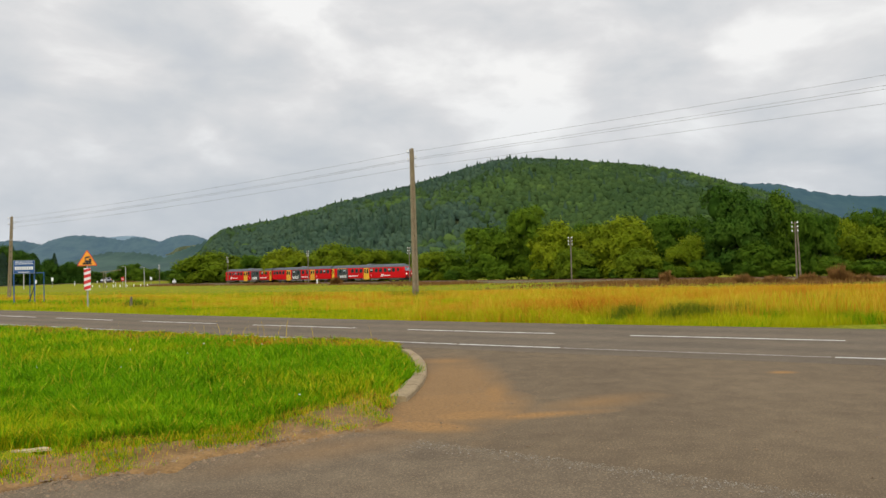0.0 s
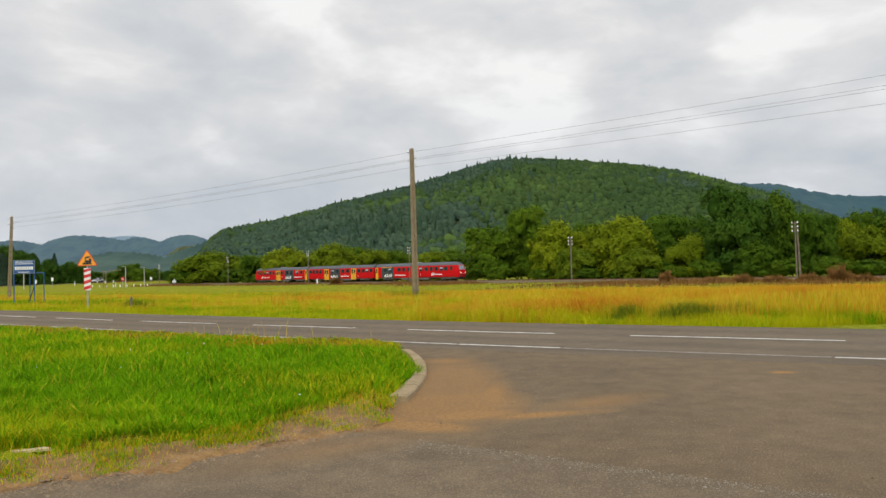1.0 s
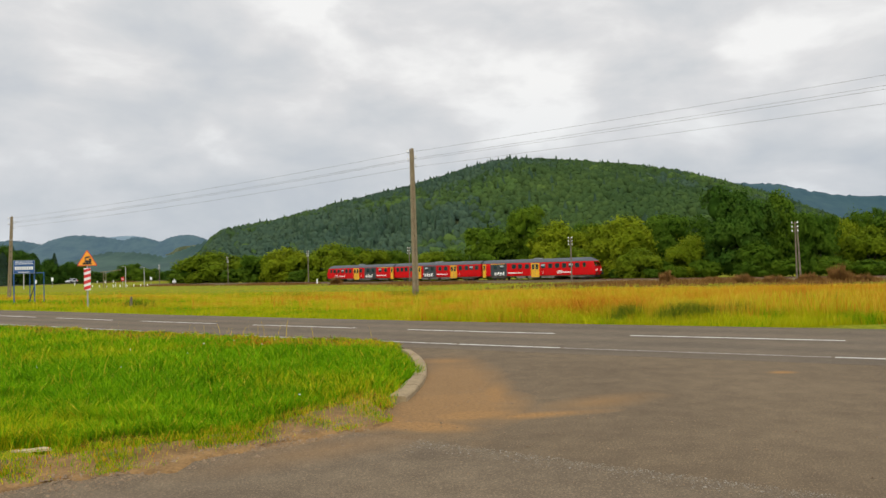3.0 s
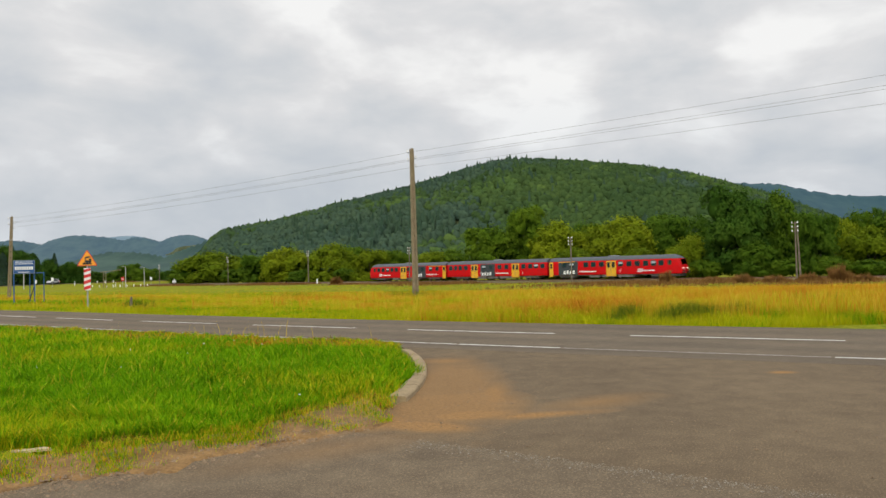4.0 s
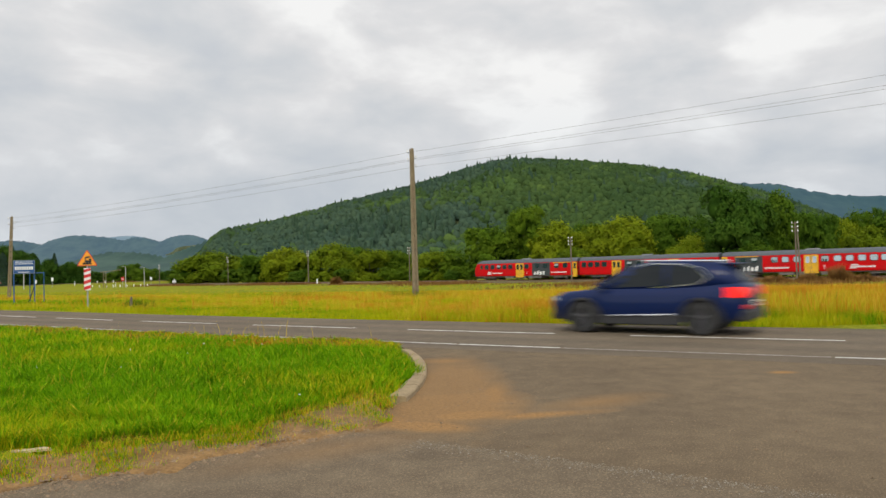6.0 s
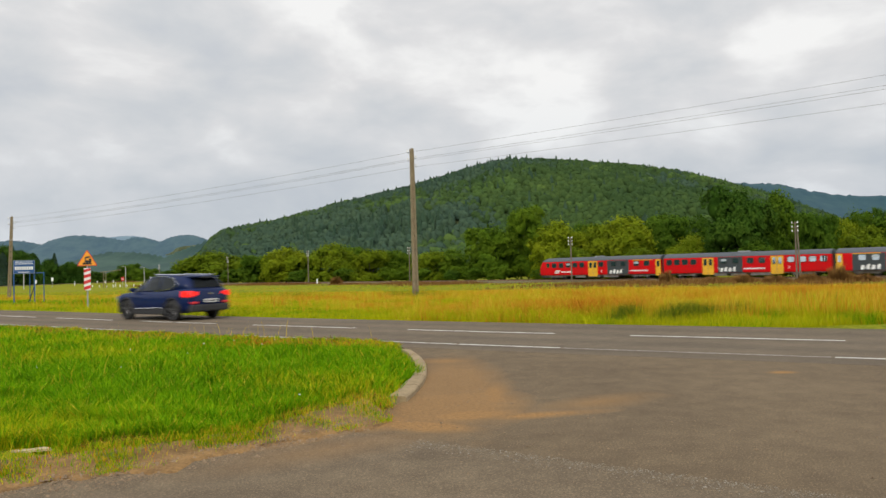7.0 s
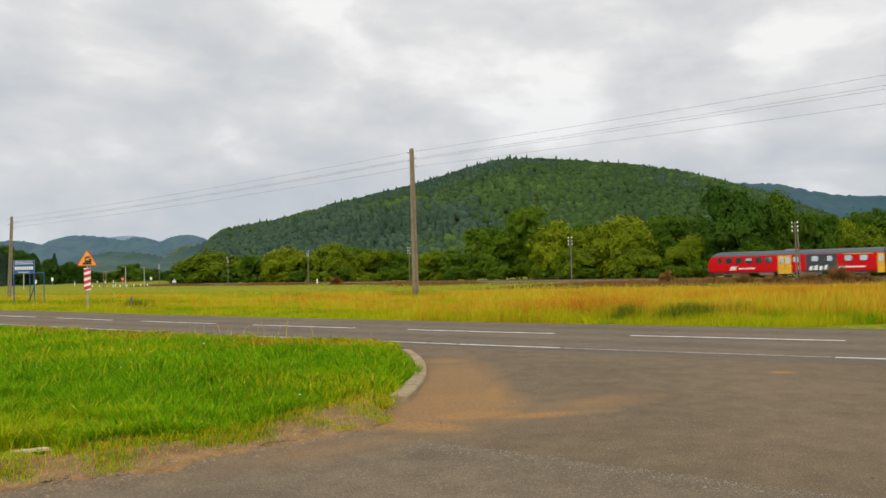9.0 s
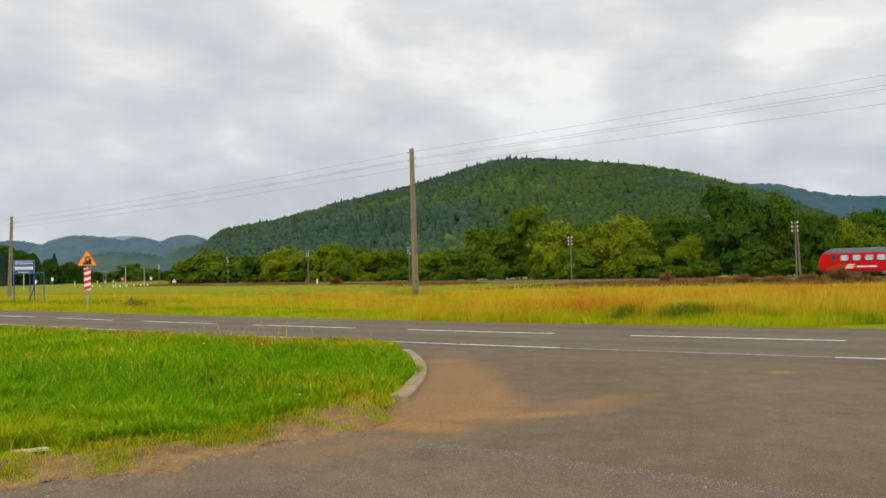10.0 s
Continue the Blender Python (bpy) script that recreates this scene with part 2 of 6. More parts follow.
        sand = ramp(nt, noise_node(nt, 25, 4, 0.7), [(0.3, (0.185, 0.098, 0.036)), (0.7, (0.36, 0.20, 0.072))])
        col = mixed(nt, calc(nt, "MULTIPLY", f, 0.95), col, sand)
    l.new(col, b.inputs["Base Color"])
    bumped(nt, b, fine, 0.5, 0.006)
    return m


M_GROUND = ground_material()
M_ROAD = asphalt_material("road_asphalt", (0.115, 0.090, 0.062), (0.166, 0.131, 0.092), 90, False, 0.5)
M_SIDE = asphalt_material("junction_asphalt", (0.116, 0.084, 0.051), (0.184, 0.135, 0.081), 60, True, 0.75)
M_OLD = asphalt_material("old_coarse_asphalt", (0.122, 0.092, 0.060), (0.194, 0.148, 0.095), 60, True, 0.75)
M_LINE = simple("worn_white_road_paint", (0.36, 0.35, 0.32), (0.66, 0.65, 0.60), 0.7, scale=3, coords="Position", lo=0.36, hi=0.52)
M_GRIT = simple("brown_grit", (0.11, 0.07, 0.04), (0.32, 0.23, 0.14), 0.9, scale=14, coords="Position")
M_FADED = simple("faded_road_paint", (0.165, 0.14, 0.115), (0.50, 0.47, 0.42), 0.8, scale=9, coords="Position", lo=0.46, hi=0.60)
M_KERB = simple("weathered_concrete", (0.20, 0.145, 0.075), (0.34, 0.255, 0.145), 0.9, scale=3)
M_CONC = simple("pole_concrete", (0.15, 0.115, 0.07), (0.27, 0.21, 0.13), 0.9, scale=2)
M_POLEWOOD = simple("old_pole_wood", (0.11, 0.085, 0.06), (0.21, 0.17, 0.13), 0.9, scale=3)
M_STEEL = simple("galvanised_steel", (0.28, 0.29, 0.30), (0.45, 0.46, 0.47), 0.5, 0.6, scale=6)
M_IRON = simple("dark_iron", (0.03, 0.03, 0.03), (0.08, 0.07, 0.06), 0.7, 0.4, scale=6)
M_WHITE = simple("white_enamel", (0.72, 0.72, 0.70), (0.82, 0.82, 0.80), 0.5, scale=4)
M_SIGNRED = simple("sign_red", (0.55, 0.02, 0.02), (0.68, 0.03, 0.03), 0.45, scale=4)
M_AMBER = simple("sign_amber", (0.80, 0.30, 0.015), (0.88, 0.36, 0.02), 0.45, scale=4)
M_BLACK = simple("sign_black", (0.012, 0.012, 0.012), (0.03, 0.03, 0.03), 0.5, scale=4)
M_SIGNBLUE = simple("sign_blue", (0.006, 0.06, 0.20), (0.009, 0.085, 0.27), 0.5, scale=4)
M_BALLAST = simple("overgrown_ballast", (0.075, 0.065, 0.03), (0.15, 0.12, 0.055), 0.95, scale=2, bump=0.6)
M_RUSTY = simple("rusty_rail", (0.10, 0.05, 0.03), (0.2, 0.12, 0.08), 0.6, 0.5, scale=6)


def cloud_material():
    m, n, l, b = material("cloud_cover", 1.0)
    nt = m.node_tree
    co = n.new("ShaderNodeTexCoord")
    mp = n.new("ShaderNodeMapping")
    mp.inputs["Scale"].default_value = (1.0, 1.0, 2.1)
    mp.inputs["Location"].default_value = (-1250, 0, 0)
    l.new(co.outputs["Object"], mp.inputs["Vector"])

    def cloud(scale, detail, rough, dist=0.0):
        t = n.new("ShaderNodeTexNoise")
        t.inputs["Scale"].default_value, t.inputs["Detail"].default_value = scale, detail
        t.inputs["Roughness"].default_value, t.inputs["Distortion"].default_value = rough, dist
        l.new(mp.outputs[0], t.inputs["Vector"])
        return t.outputs["Fac"]

    f = calc(nt, "ADD", calc(nt, "MULTIPLY", cloud(0.0013, 6, 0.5, 0.2), 0.7), calc(nt, "MULTIPLY", cloud(0.0004, 3, 0.5), 0.3))
    col = ramp(nt, f, [(0.33, (0.52, 0.575, 0.66)), (0.44, (0.60, 0.645, 0.71)), (0.53, (0.69, 0.72, 0.775)), (0.63, (0.85, 0.885, 0.935))])
    sp = n.new("ShaderNodeSeparateXYZ")
    l.new(co.outputs["Object"], sp.inputs[0])
    low = n.new("ShaderNodeMapRange")
    low.inputs["From Min"].default_value, low.inputs["From Max"].default_value = 100, 1100
    l.new(sp.outputs[2], low.inputs["Value"])
    col = mixed(nt, 1.0, col, ramp(nt, low.outputs[0], [(0.0, (0.80, 0.85, 0.90)), (1.0, (1, 1, 1))]), "MULTIPLY")
    e = n.new("ShaderNodeEmission")
    l.new(col, e.inputs["Color"])
    l.new(e.outputs[0], n["Material Output"].inputs["Surface"])
    return m


M_CLOUD = cloud_material()


# Far land: haze is put into its colour, and it glows faintly.
def hazed_distance(name, c1, c2, glow):
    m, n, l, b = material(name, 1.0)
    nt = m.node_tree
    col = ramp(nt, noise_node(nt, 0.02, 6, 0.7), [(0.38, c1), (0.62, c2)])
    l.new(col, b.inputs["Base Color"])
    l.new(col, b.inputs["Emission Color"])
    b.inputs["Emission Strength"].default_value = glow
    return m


# The hills' blues carry the haze; the last number is an added glow.
M_FAR1 = hazed_distance("wooded_ridge", (0.026, 0.056, 0.078), (0.040, 0.074, 0.088), 0.6)
M_FAR2 = hazed_distance("haze_blue_ridge", (0.085, 0.13, 0.17), (0.10, 0.15, 0.185), 0.9)
M_FAR3 = hazed_distance("east_ridge", (0.010, 0.038, 0.056), (0.020, 0.052, 0.062), 0.6)
M_FAR4 = hazed_distance("wooded_slope", (0.016, 0.040, 0.036), (0.028, 0.058, 0.046), 0.5)
M_FARFIELD = hazed_distance("far_hayfield", (0.10, 0.125, 0.075), (0.13, 0.15, 0.085), 0.4)
M_CABLE = simple("weathered_cable", (0.16, 0.16, 0.17), (0.24, 0.24, 0.25), 0.6, scale=3, bump=0)
M_CHIP = simple("pale_stone_chips", (0.17, 0.15, 0.115), (0.30, 0.27, 0.22), 0.9, scale=30, coords="Position")
# ---------- ground sheet to the horizon ----------


def build_ground():
    r = np.concatenate([[0.0], 1.2 * (4900 / 1.2) ** np.linspace(0, 1, 210)])
    a = np.concatenate([np.radians(np.linspace(40, 140, 260)), np.radians(np.linspace(144, 396, 64))])
    rr, aa = np.meshgrid(r, a, indexing="ij")
    x, y = rr * np.cos(aa), rr * np.sin(aa)
    z = height(x, y)
    z = z + 0.13 * np.clip(island(x, y) / 0.6, 0, 1)
    nr, na = rr.shape
    i, j = np.meshgrid(np.arange(nr - 1), np.arange(na), indexing="ij")
    k = (j + 1) % na
    q = np.stack([i * na + j, (i + 1) * na + j, (i + 1) * na + k, i * na + k], -1).reshape(-1, 4)
    tris = np.concatenate([q[:, [0, 1, 2]], q[:, [0, 2, 3]]])
    ob = new("ground", raw_mesh("ground", np.stack([x, y, z], -1).reshape(-1, 3), tris, [M_GROUND], smooth=True))
    tagged(ob, "grassy meadow soil reaching to the wooded hill", "ground", kind="structure")


build_ground()


def strip(bm, centre, left, right, z, thick):
    """A slab along a line of places."""
    c = np.asarray(centre, float)
    t = np.gradient(c, axis=0)
    t /= np.linalg.norm(t, axis=1)[:, None]
    nrm = np.stack([-t[:, 1], t[:, 0]], -1)
    rows = []
    for p, m in zip(c, nrm):
        a, b = p + m * left, p - m * right
        rows.append([bm.verts.new((*q, h)) for q, h in ((a, z), (b, z), (b, z - thick), (a, z - thick))])
    for r0, r1 in zip(rows, rows[1:]):
        for i in range(4):
            bm.faces.new((r0[i], r0[(i + 1) % 4], r1[(i + 1) % 4], r1[i]))
    bm.faces.new(rows[0][::-1])
    bm.faces.new(rows[-1])
    bmesh.ops.recalc_face_normals(bm, faces=bm.faces)
    return bm


straight = [on_road(u, road_d(u)) for u in np.linspace(-70, 58, 90)]
road_line = np.array(straight + list(BEND[::2]))
road = tagged(part("road", strip(bmesh.new(), road_line, 3.50, 2.78, 0.0, 0.05), M_ROAD),
              "grey asphalt country road with worn white lines", "road", kind="structure")


def paint(us, d, w, worn=0.0):
    """Stretches of line along the road; old ones are broken up."""
    bm = bmesh.new()
    rng = random.Random(5)
    for u0, u1 in us:
        u = u0
        while u < u1:
            step = min(rng.uniform(0.25, 0.9) if worn else 1.0, u1 - u)
            if rng.random() >= worn:
                a = rng.uniform(-0.012, 0.012) if worn else 0
                d0, d1 = road_d(u) + d, road_d(u + step) + d
                p = [on_road(uu, dd) for uu, dd in ((u, d0 - w / 2 + a), (u + step, d1 - w / 2 - a), (u + step, d1 + w / 2), (u, d0 + w / 2 + a))]
                bm.faces.new([bm.verts.new((*q, 0.005)) for q in p])
            u += step + (rng.uniform(0.0, 0.05) if worn else 0)
    bmesh.ops.recalc_face_normals(bm, faces=bm.faces)
    return bm


for k in range(-6, 10):
    dash = part("lane_dash", paint([(1.45 + 5.82 * k, 1.45 + 5.82 * k + 4.07)], 0, 0.12), M_LINE, road)
part("edge_line", paint([(8.15, 50)], -2.72, 0.085, 0.10), M_LINE, road)
part("edge_line", paint([(5.9, 8.1)], -2.72, 0.10), M_LINE, road)
part("edge_line", paint([(-40, 0.5), (1.4, 5.85)], -2.72, 0.09), M_FADED, road, "almost worn away white edge line")
part("edge_line", paint([(0.55, 1.35)], -2.72, 0.09), M_LINE, road)

# junction: smooth asphalt by the road, coarse older asphalt where the side road runs on


def slab(corners, z):
    bm = bmesh.new()
    top = [bm.verts.new((*c, z)) for c in corners]
    low = [bm.verts.new((*c, z - 0.05)) for c in corners]
    bm.faces.new(top)
    for i in range(len(top)):
        j = (i + 1) % len(top)
        bm.faces.new((top[i], low[i], low[j], top[j]))
    bmesh.ops.recalc_face_normals(bm, faces=bm.faces)
    return bm


edge_r = [(kerb_x(y), y) for y in np.linspace(8.6, 13.9, 14)]
low_edge = [(-1.6, 6.8), (-1.1, 7.4), (-0.75, 8.0)]
tagged(part("junction_pavement", slab([tuple(on_road(9.0, 5.35)), tuple(on_road(-60, 5.35)), tuple(on_road(-60, 12.4)),
       tuple(on_road(9.3, 12.2))] + edge_r[::-1][1:] + low_edge[::-1], -0.002), M_SIDE),
       "worn brownish asphalt of the junction with washed-in sand", "pavement", kind="structure")
tagged(part("side_road", slab([tuple(on_road(-60, 5.345)), tuple(on_road(9.0, 5.345)), (-1.9, 6.55), (-3.4, 5.75), (-12, 1.9), (-30, -6), (-30, -60), (60, -60)], 0.004), M_OLD),
       "coarse grey old asphalt with loose grit", "pavement", kind="structure")

# kerb stones round the tip of the grass island


def build_kerb():
    kerb = empty("kerb", pose(0, 0, 0))
    tagged(kerb, "weathered sandy concrete kerb curving round the grass corner", "kerb")
    ys = np.linspace(8.6, 13.75, 7)
    for y0, y1 in zip(ys, ys[1:]):
        bm = bmesh.new()
        row = []
        for y in np.linspace(y0 + 0.012, y1 - 0.012, 4):
            x = kerb_x(y)
            w = 0.20 if y < 10 else 0.17
            row.append([bm.verts.new(v) for v in ((x - w + 0.05, y, -0.05), (x - w + 0.05, y, 0.066), (x + 0.03, y, 0.062), (x + 0.055, y, 0.045), (x + 0.07, y, -0.05))])
        for r0, r1 in zip(row, row[1:]):
            for i in range(4):
                bm.faces.new((r0[i], r0[i + 1], r1[i + 1], r1[i]))
        bm.faces.new(row[0])
        bm.faces.new(row[-1][::-1])
        bmesh.ops.recalc_face_normals(bm, faces=bm.faces)
        part("kerb_stone", bm, M_KERB, kerb)


build_kerb()



def low_edge_y(x):
    return 5.45 + 0.598 * max(x + 3.4, 0) ** 1.25 if x > -2.2 else 5.45 + 0.46 * (x + 3.4)


def build_shoulder():
    """Bare brown earth between the grass and the broken asphalt."""
    rng = random.Random(12)
    bm = bmesh.new()
    rows = []
    for i in range(150):
        x = -9.5 + 8.9 * i / 149
        y = low_edge_y(x)
        w0 = 0.15 + 0.07 * math.sin(x * 5) + 0.04 * math.sin(x * 13) + rng.uniform(-0.04, 0.04)
        w1 = 0.34 + 0.3 * float(smooth01((x + 1.9) / 1.2))
        rows.append([bm.verts.new((x + dx * 0.4, y + dy, z + rng.uniform(0, 0.006))) for dx, dy, z in ((w0, -w0, -0.02), (w0 * 0.8, -w0 * 0.8, 0.014), (0, 0, 0.03), (-w1, w1, 0.075), (-w1 - 0.2, w1 + 0.3, 0.06))])
    for r0, r1 in zip(rows, rows[1:]):
        for k in range(4):
            bm.faces.new((r0[k], r1[k], r1[k + 1], r0[k + 1]))
    bmesh.ops.recalc_face_normals(bm, faces=bm.faces)
    tagged(part("dirt_shoulder", bm, M_DIRT, smooth=True), "bare brown earth and gravel beside the asphalt", "ground", kind="structure")


M_DIRT = simple("brown_earth", (0.14, 0.078, 0.026), (0.29, 0.165, 0.058), 0.95, scale=5, coords="Position", bump=0.7, lo=0.4, hi=0.62)
build_shoulder()

# ---------- railway ----------


def track_pose(s, z=0.0):
    p = TRACK_0 + TRACK_D * s
    return Matrix.Translation((*p, z)) @ pose(0, 0, 0, 0, 0, math.degrees(math.atan2(TRACK_D[1], TRACK_D[0])))


def build_track():
    bed = part("railway_track", extrude_profile(bmesh.new(), [(-3.4, -0.95), (-1.8, -0.2), (1.8, -0.2), (3.4, -0.95)], -330, 330), M_BALLAST)
    bed.matrix_basis = track_pose(0, RAIL_Z)
    tagged(bed, "single railway track on a low stone ballast bed", "railway", kind="structure")
    for y in (-0.75, 0.75):
        part("rail", extrude_profile(bmesh.new(), [(y - 0.07, -0.16), (y + 0.07, -0.16), (y + 0.03, -0.04), (y + 0.035, 0), (y - 0.035, 0), (y - 0.03, -0.04)], -330, 330), M_RUSTY, bed)
    bm = bmesh.new()
    for i in range(-160, 300):
        box(bm, i * 0.65 - 0.12, i * 0.65 + 0.12, -1.25, 1.25, -0.26, -0.165)
    tagged(part("sleepers", bm, M_KERB, bed), kind="stuff")


build_track()

# ---------- distance ----------


def ridge(name, mat, label, lumps, y0, depth, x0, x1):
    """A far ridge: soft lumps of (x, height, width), with a fringe of tree tops."""
    xs = np.linspace(x0, x1, 420)
    h = np.zeros_like(xs)
    for cx, hh, w in lumps:
        h = np.maximum(h, hh * np.exp(-((xs - cx) / w) ** 2))
    rng = np.random.RandomState(len(name))
    h = h + (4 * np.sin(xs * 0.013) + 3 * np.sin(xs * 0.027 + 1)) * np.clip(h / 40, 0, 1)
    fringe = rng.rand(420) * 4 * np.clip(h / 40, 0, 1)
    prof = [(-0.9, 0.0), (-0.6, 0.25), (-0.3, 0.66), (-0.03, 0.97), (0.0, 1.0), (0.5, 0.3), (0.9, 0.0)]
    v = np.concatenate([np.stack([xs, np.full(420, y0 + depth * a) + 20 * np.sin(xs * 0.01 + a * 5), h * b - 4 * (b == 0) + fringe * (b == 1)], -1) for a, b in prof])
    i, j = np.meshgrid(np.arange(6), np.arange(419), indexing="ij")
    q = np.stack([i * 420 + j, i * 420 + j + 1, (i + 1) * 420 + j + 1, (i + 1) * 420 + j], -1).reshape(-1, 4)
    ob = new(name, raw_mesh(name, v, np.concatenate([q[:, [0, 1, 2]], q[:, [0, 2, 3]]]), [mat], smooth=True))
    tagged(ob, label, "hills", kind="structure")


ridge("backdrop_west_hills", M_FAR1, "distant wooded hills coloured blue-green for haze", [(-1060, 132, 250), (-890, 110, 200), (-750, 118, 180), (-600, 104, 200), (-1255, 116, 200), (-1480, 110, 240)], 2150, 260, -2300, -330)
ridge("backdrop_blue_hills", M_FAR2, "far hills under the clouds, coloured pale blue for haze", [(-1690, 222, 420), (-2400, 240, 480), (-1100, 170, 500)], 3900, 300, -3600, -500)
ridge("backdrop_east_hills", M_FAR3, "dark forested ridge with blue-green haze in its colour", [(560, 166, 773), (1900, 120, 600)], 1550, 260, 100, 2600)

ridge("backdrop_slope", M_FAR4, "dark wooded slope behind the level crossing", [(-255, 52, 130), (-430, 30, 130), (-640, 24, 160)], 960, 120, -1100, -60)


# Unseen ridge, added so the train windows reflect dark land to the west.
ridge("backdrop_near_west", M_FAR4, "unseen wooded ridge added for the train windows to reflect", [(0, 170, 640), (-780, 160, 380)], 0, 160, -1600, 900)
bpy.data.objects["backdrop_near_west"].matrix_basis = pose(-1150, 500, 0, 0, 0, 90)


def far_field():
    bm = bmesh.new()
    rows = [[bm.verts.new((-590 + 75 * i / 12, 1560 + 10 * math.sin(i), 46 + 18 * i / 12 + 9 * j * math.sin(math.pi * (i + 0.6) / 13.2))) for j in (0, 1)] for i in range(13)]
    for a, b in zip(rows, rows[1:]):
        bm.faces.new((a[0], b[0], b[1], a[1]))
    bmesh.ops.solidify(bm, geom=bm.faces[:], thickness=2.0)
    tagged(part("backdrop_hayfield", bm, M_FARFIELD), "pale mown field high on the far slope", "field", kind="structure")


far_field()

# clouds: a curved bank of cloud far behind the hills, drifting east


def build_clouds():
    az, el = np.radians(np.linspace(30, 150, 40)), np.radians(np.linspace(-3, 40, 18))
    a, e = np.meshgrid(az, el, indexing="ij")
    v = 4500 * np.stack([np.cos(a) * np.cos(e), np.sin(a) * np.cos(e), np.sin(e)], -1).reshape(-1, 3)
    i, j = np.meshgrid(np.arange(39), np.arange(17), indexing="ij")
    q = np.stack([i * 18 + j, i * 18 + j + 1, (i + 1) * 18 + j + 1, (i + 1) * 18 + j], -1).reshape(-1, 4)
    ob = new("backdrop_clouds", raw_mesh("backdrop_clouds", v, np.concatenate([q[:, [0, 1, 2]], q[:, [0, 2, 3]]]), [M_CLOUD], smooth=True))
    return tagged(ob, "bright grey and white overcast clouds drifting slowly", "sky", kind="structure")


clouds = build_clouds()
# ---------- woods on the hill ----------


def crown_templates(rng, count, kind):
    """Tree tops one metre high: spires of spruce, or uneven domes of leaves."""
    out = []
    for _ in range(count):
        bm = bmesh.new()
        if kind == "spire":
            for z0, z1, r in ((0.05, 0.55, 0.30), (0.3, 0.8, 0.22), (0.58, 1.05, 0.13)):
                bmesh.ops.create_cone(bm, cap_ends=False, segments=7, radius1=r, radius2=0.01, depth=z1 - z0,
                                      matrix=Matrix.Translation((0, 0, (z0 + z1) / 2)) @ pose(0, 0, 0, 0, 0, rng.rand() * 50))
            for v in bm.verts:
                v.co += Vector(rng.uniform(-0.05, 0.05, 3))
        else:
            bmesh.ops.create_icosphere(bm, subdivisions=2, radius=0.5)
            bmesh.ops.delete(bm, geom=[v for v in bm.verts if v.co.z < -0.28], context="VERTS")
            a, b = rng.uniform(0, 6.28, 2)
            for v in bm.verts:
                v.co *= 1 + 0.16 * math.sin(7 * v.co.x + a) * math.sin(8 * v.co.y + b) + rng.uniform(-0.13, 0.13)
                v.co.z = v.co.z * 0.95 + 0.5
            for _ in range(9):
                q = Vector(rng.normal(size=3)).normalized()
                q.z = abs(q.z)
                c = q * 0.5 + Vector((0, 0, 0.5))
                t = q.orthogonal().normalized()
                o = q.cross(t)
                bm.faces.new([bm.verts.new(c + 0.13 * (t * math.cos(k) + o * math.sin(k)) + q * rng.uniform(-0.06, 0.06)) for k in (0, 2.1, 4.2)])
        bmesh.ops.triangulate(bm, faces=bm.faces)
        bm.verts.ensure_lookup_table()
        out.append((np.array([v.co[:] for v in bm.verts]), np.array([[v.index for v in f.verts] for f in bm.faces])))
        bm.free()
    return out


def scatter(templates, x, y, z, h, w, turn):
    """Copies of low templates joined into arrays."""
    vs, ts, base = [], [], 0
    pick = np.arange(len(x)) % len(templates)
    for k, (tv, tt) in enumerate(templates):
        s = pick == k
        if not s.any():
            continue
        c, sn = np.cos(turn[s])[:, None], np.sin(turn[s])[:, None]
        px, py = tv[None, :, 0] * w[s][:, None], tv[None, :, 1] * w[s][:, None]
        v = np.stack([px * c - py * sn + x[s][:, None], px * sn + py * c + y[s][:, None], tv[None, :, 2] * h[s][:, None] + z[s][:, None]], -1)
        t = tt[None] + (np.arange(s.sum()) * len(tv))[:, None, None] + base
        vs.append(v.reshape(-1, 3))
        ts.append(t.reshape(-1, 3))
        base += s.sum() * len(tv)
    return np.concatenate(vs), np.concatenate(ts)


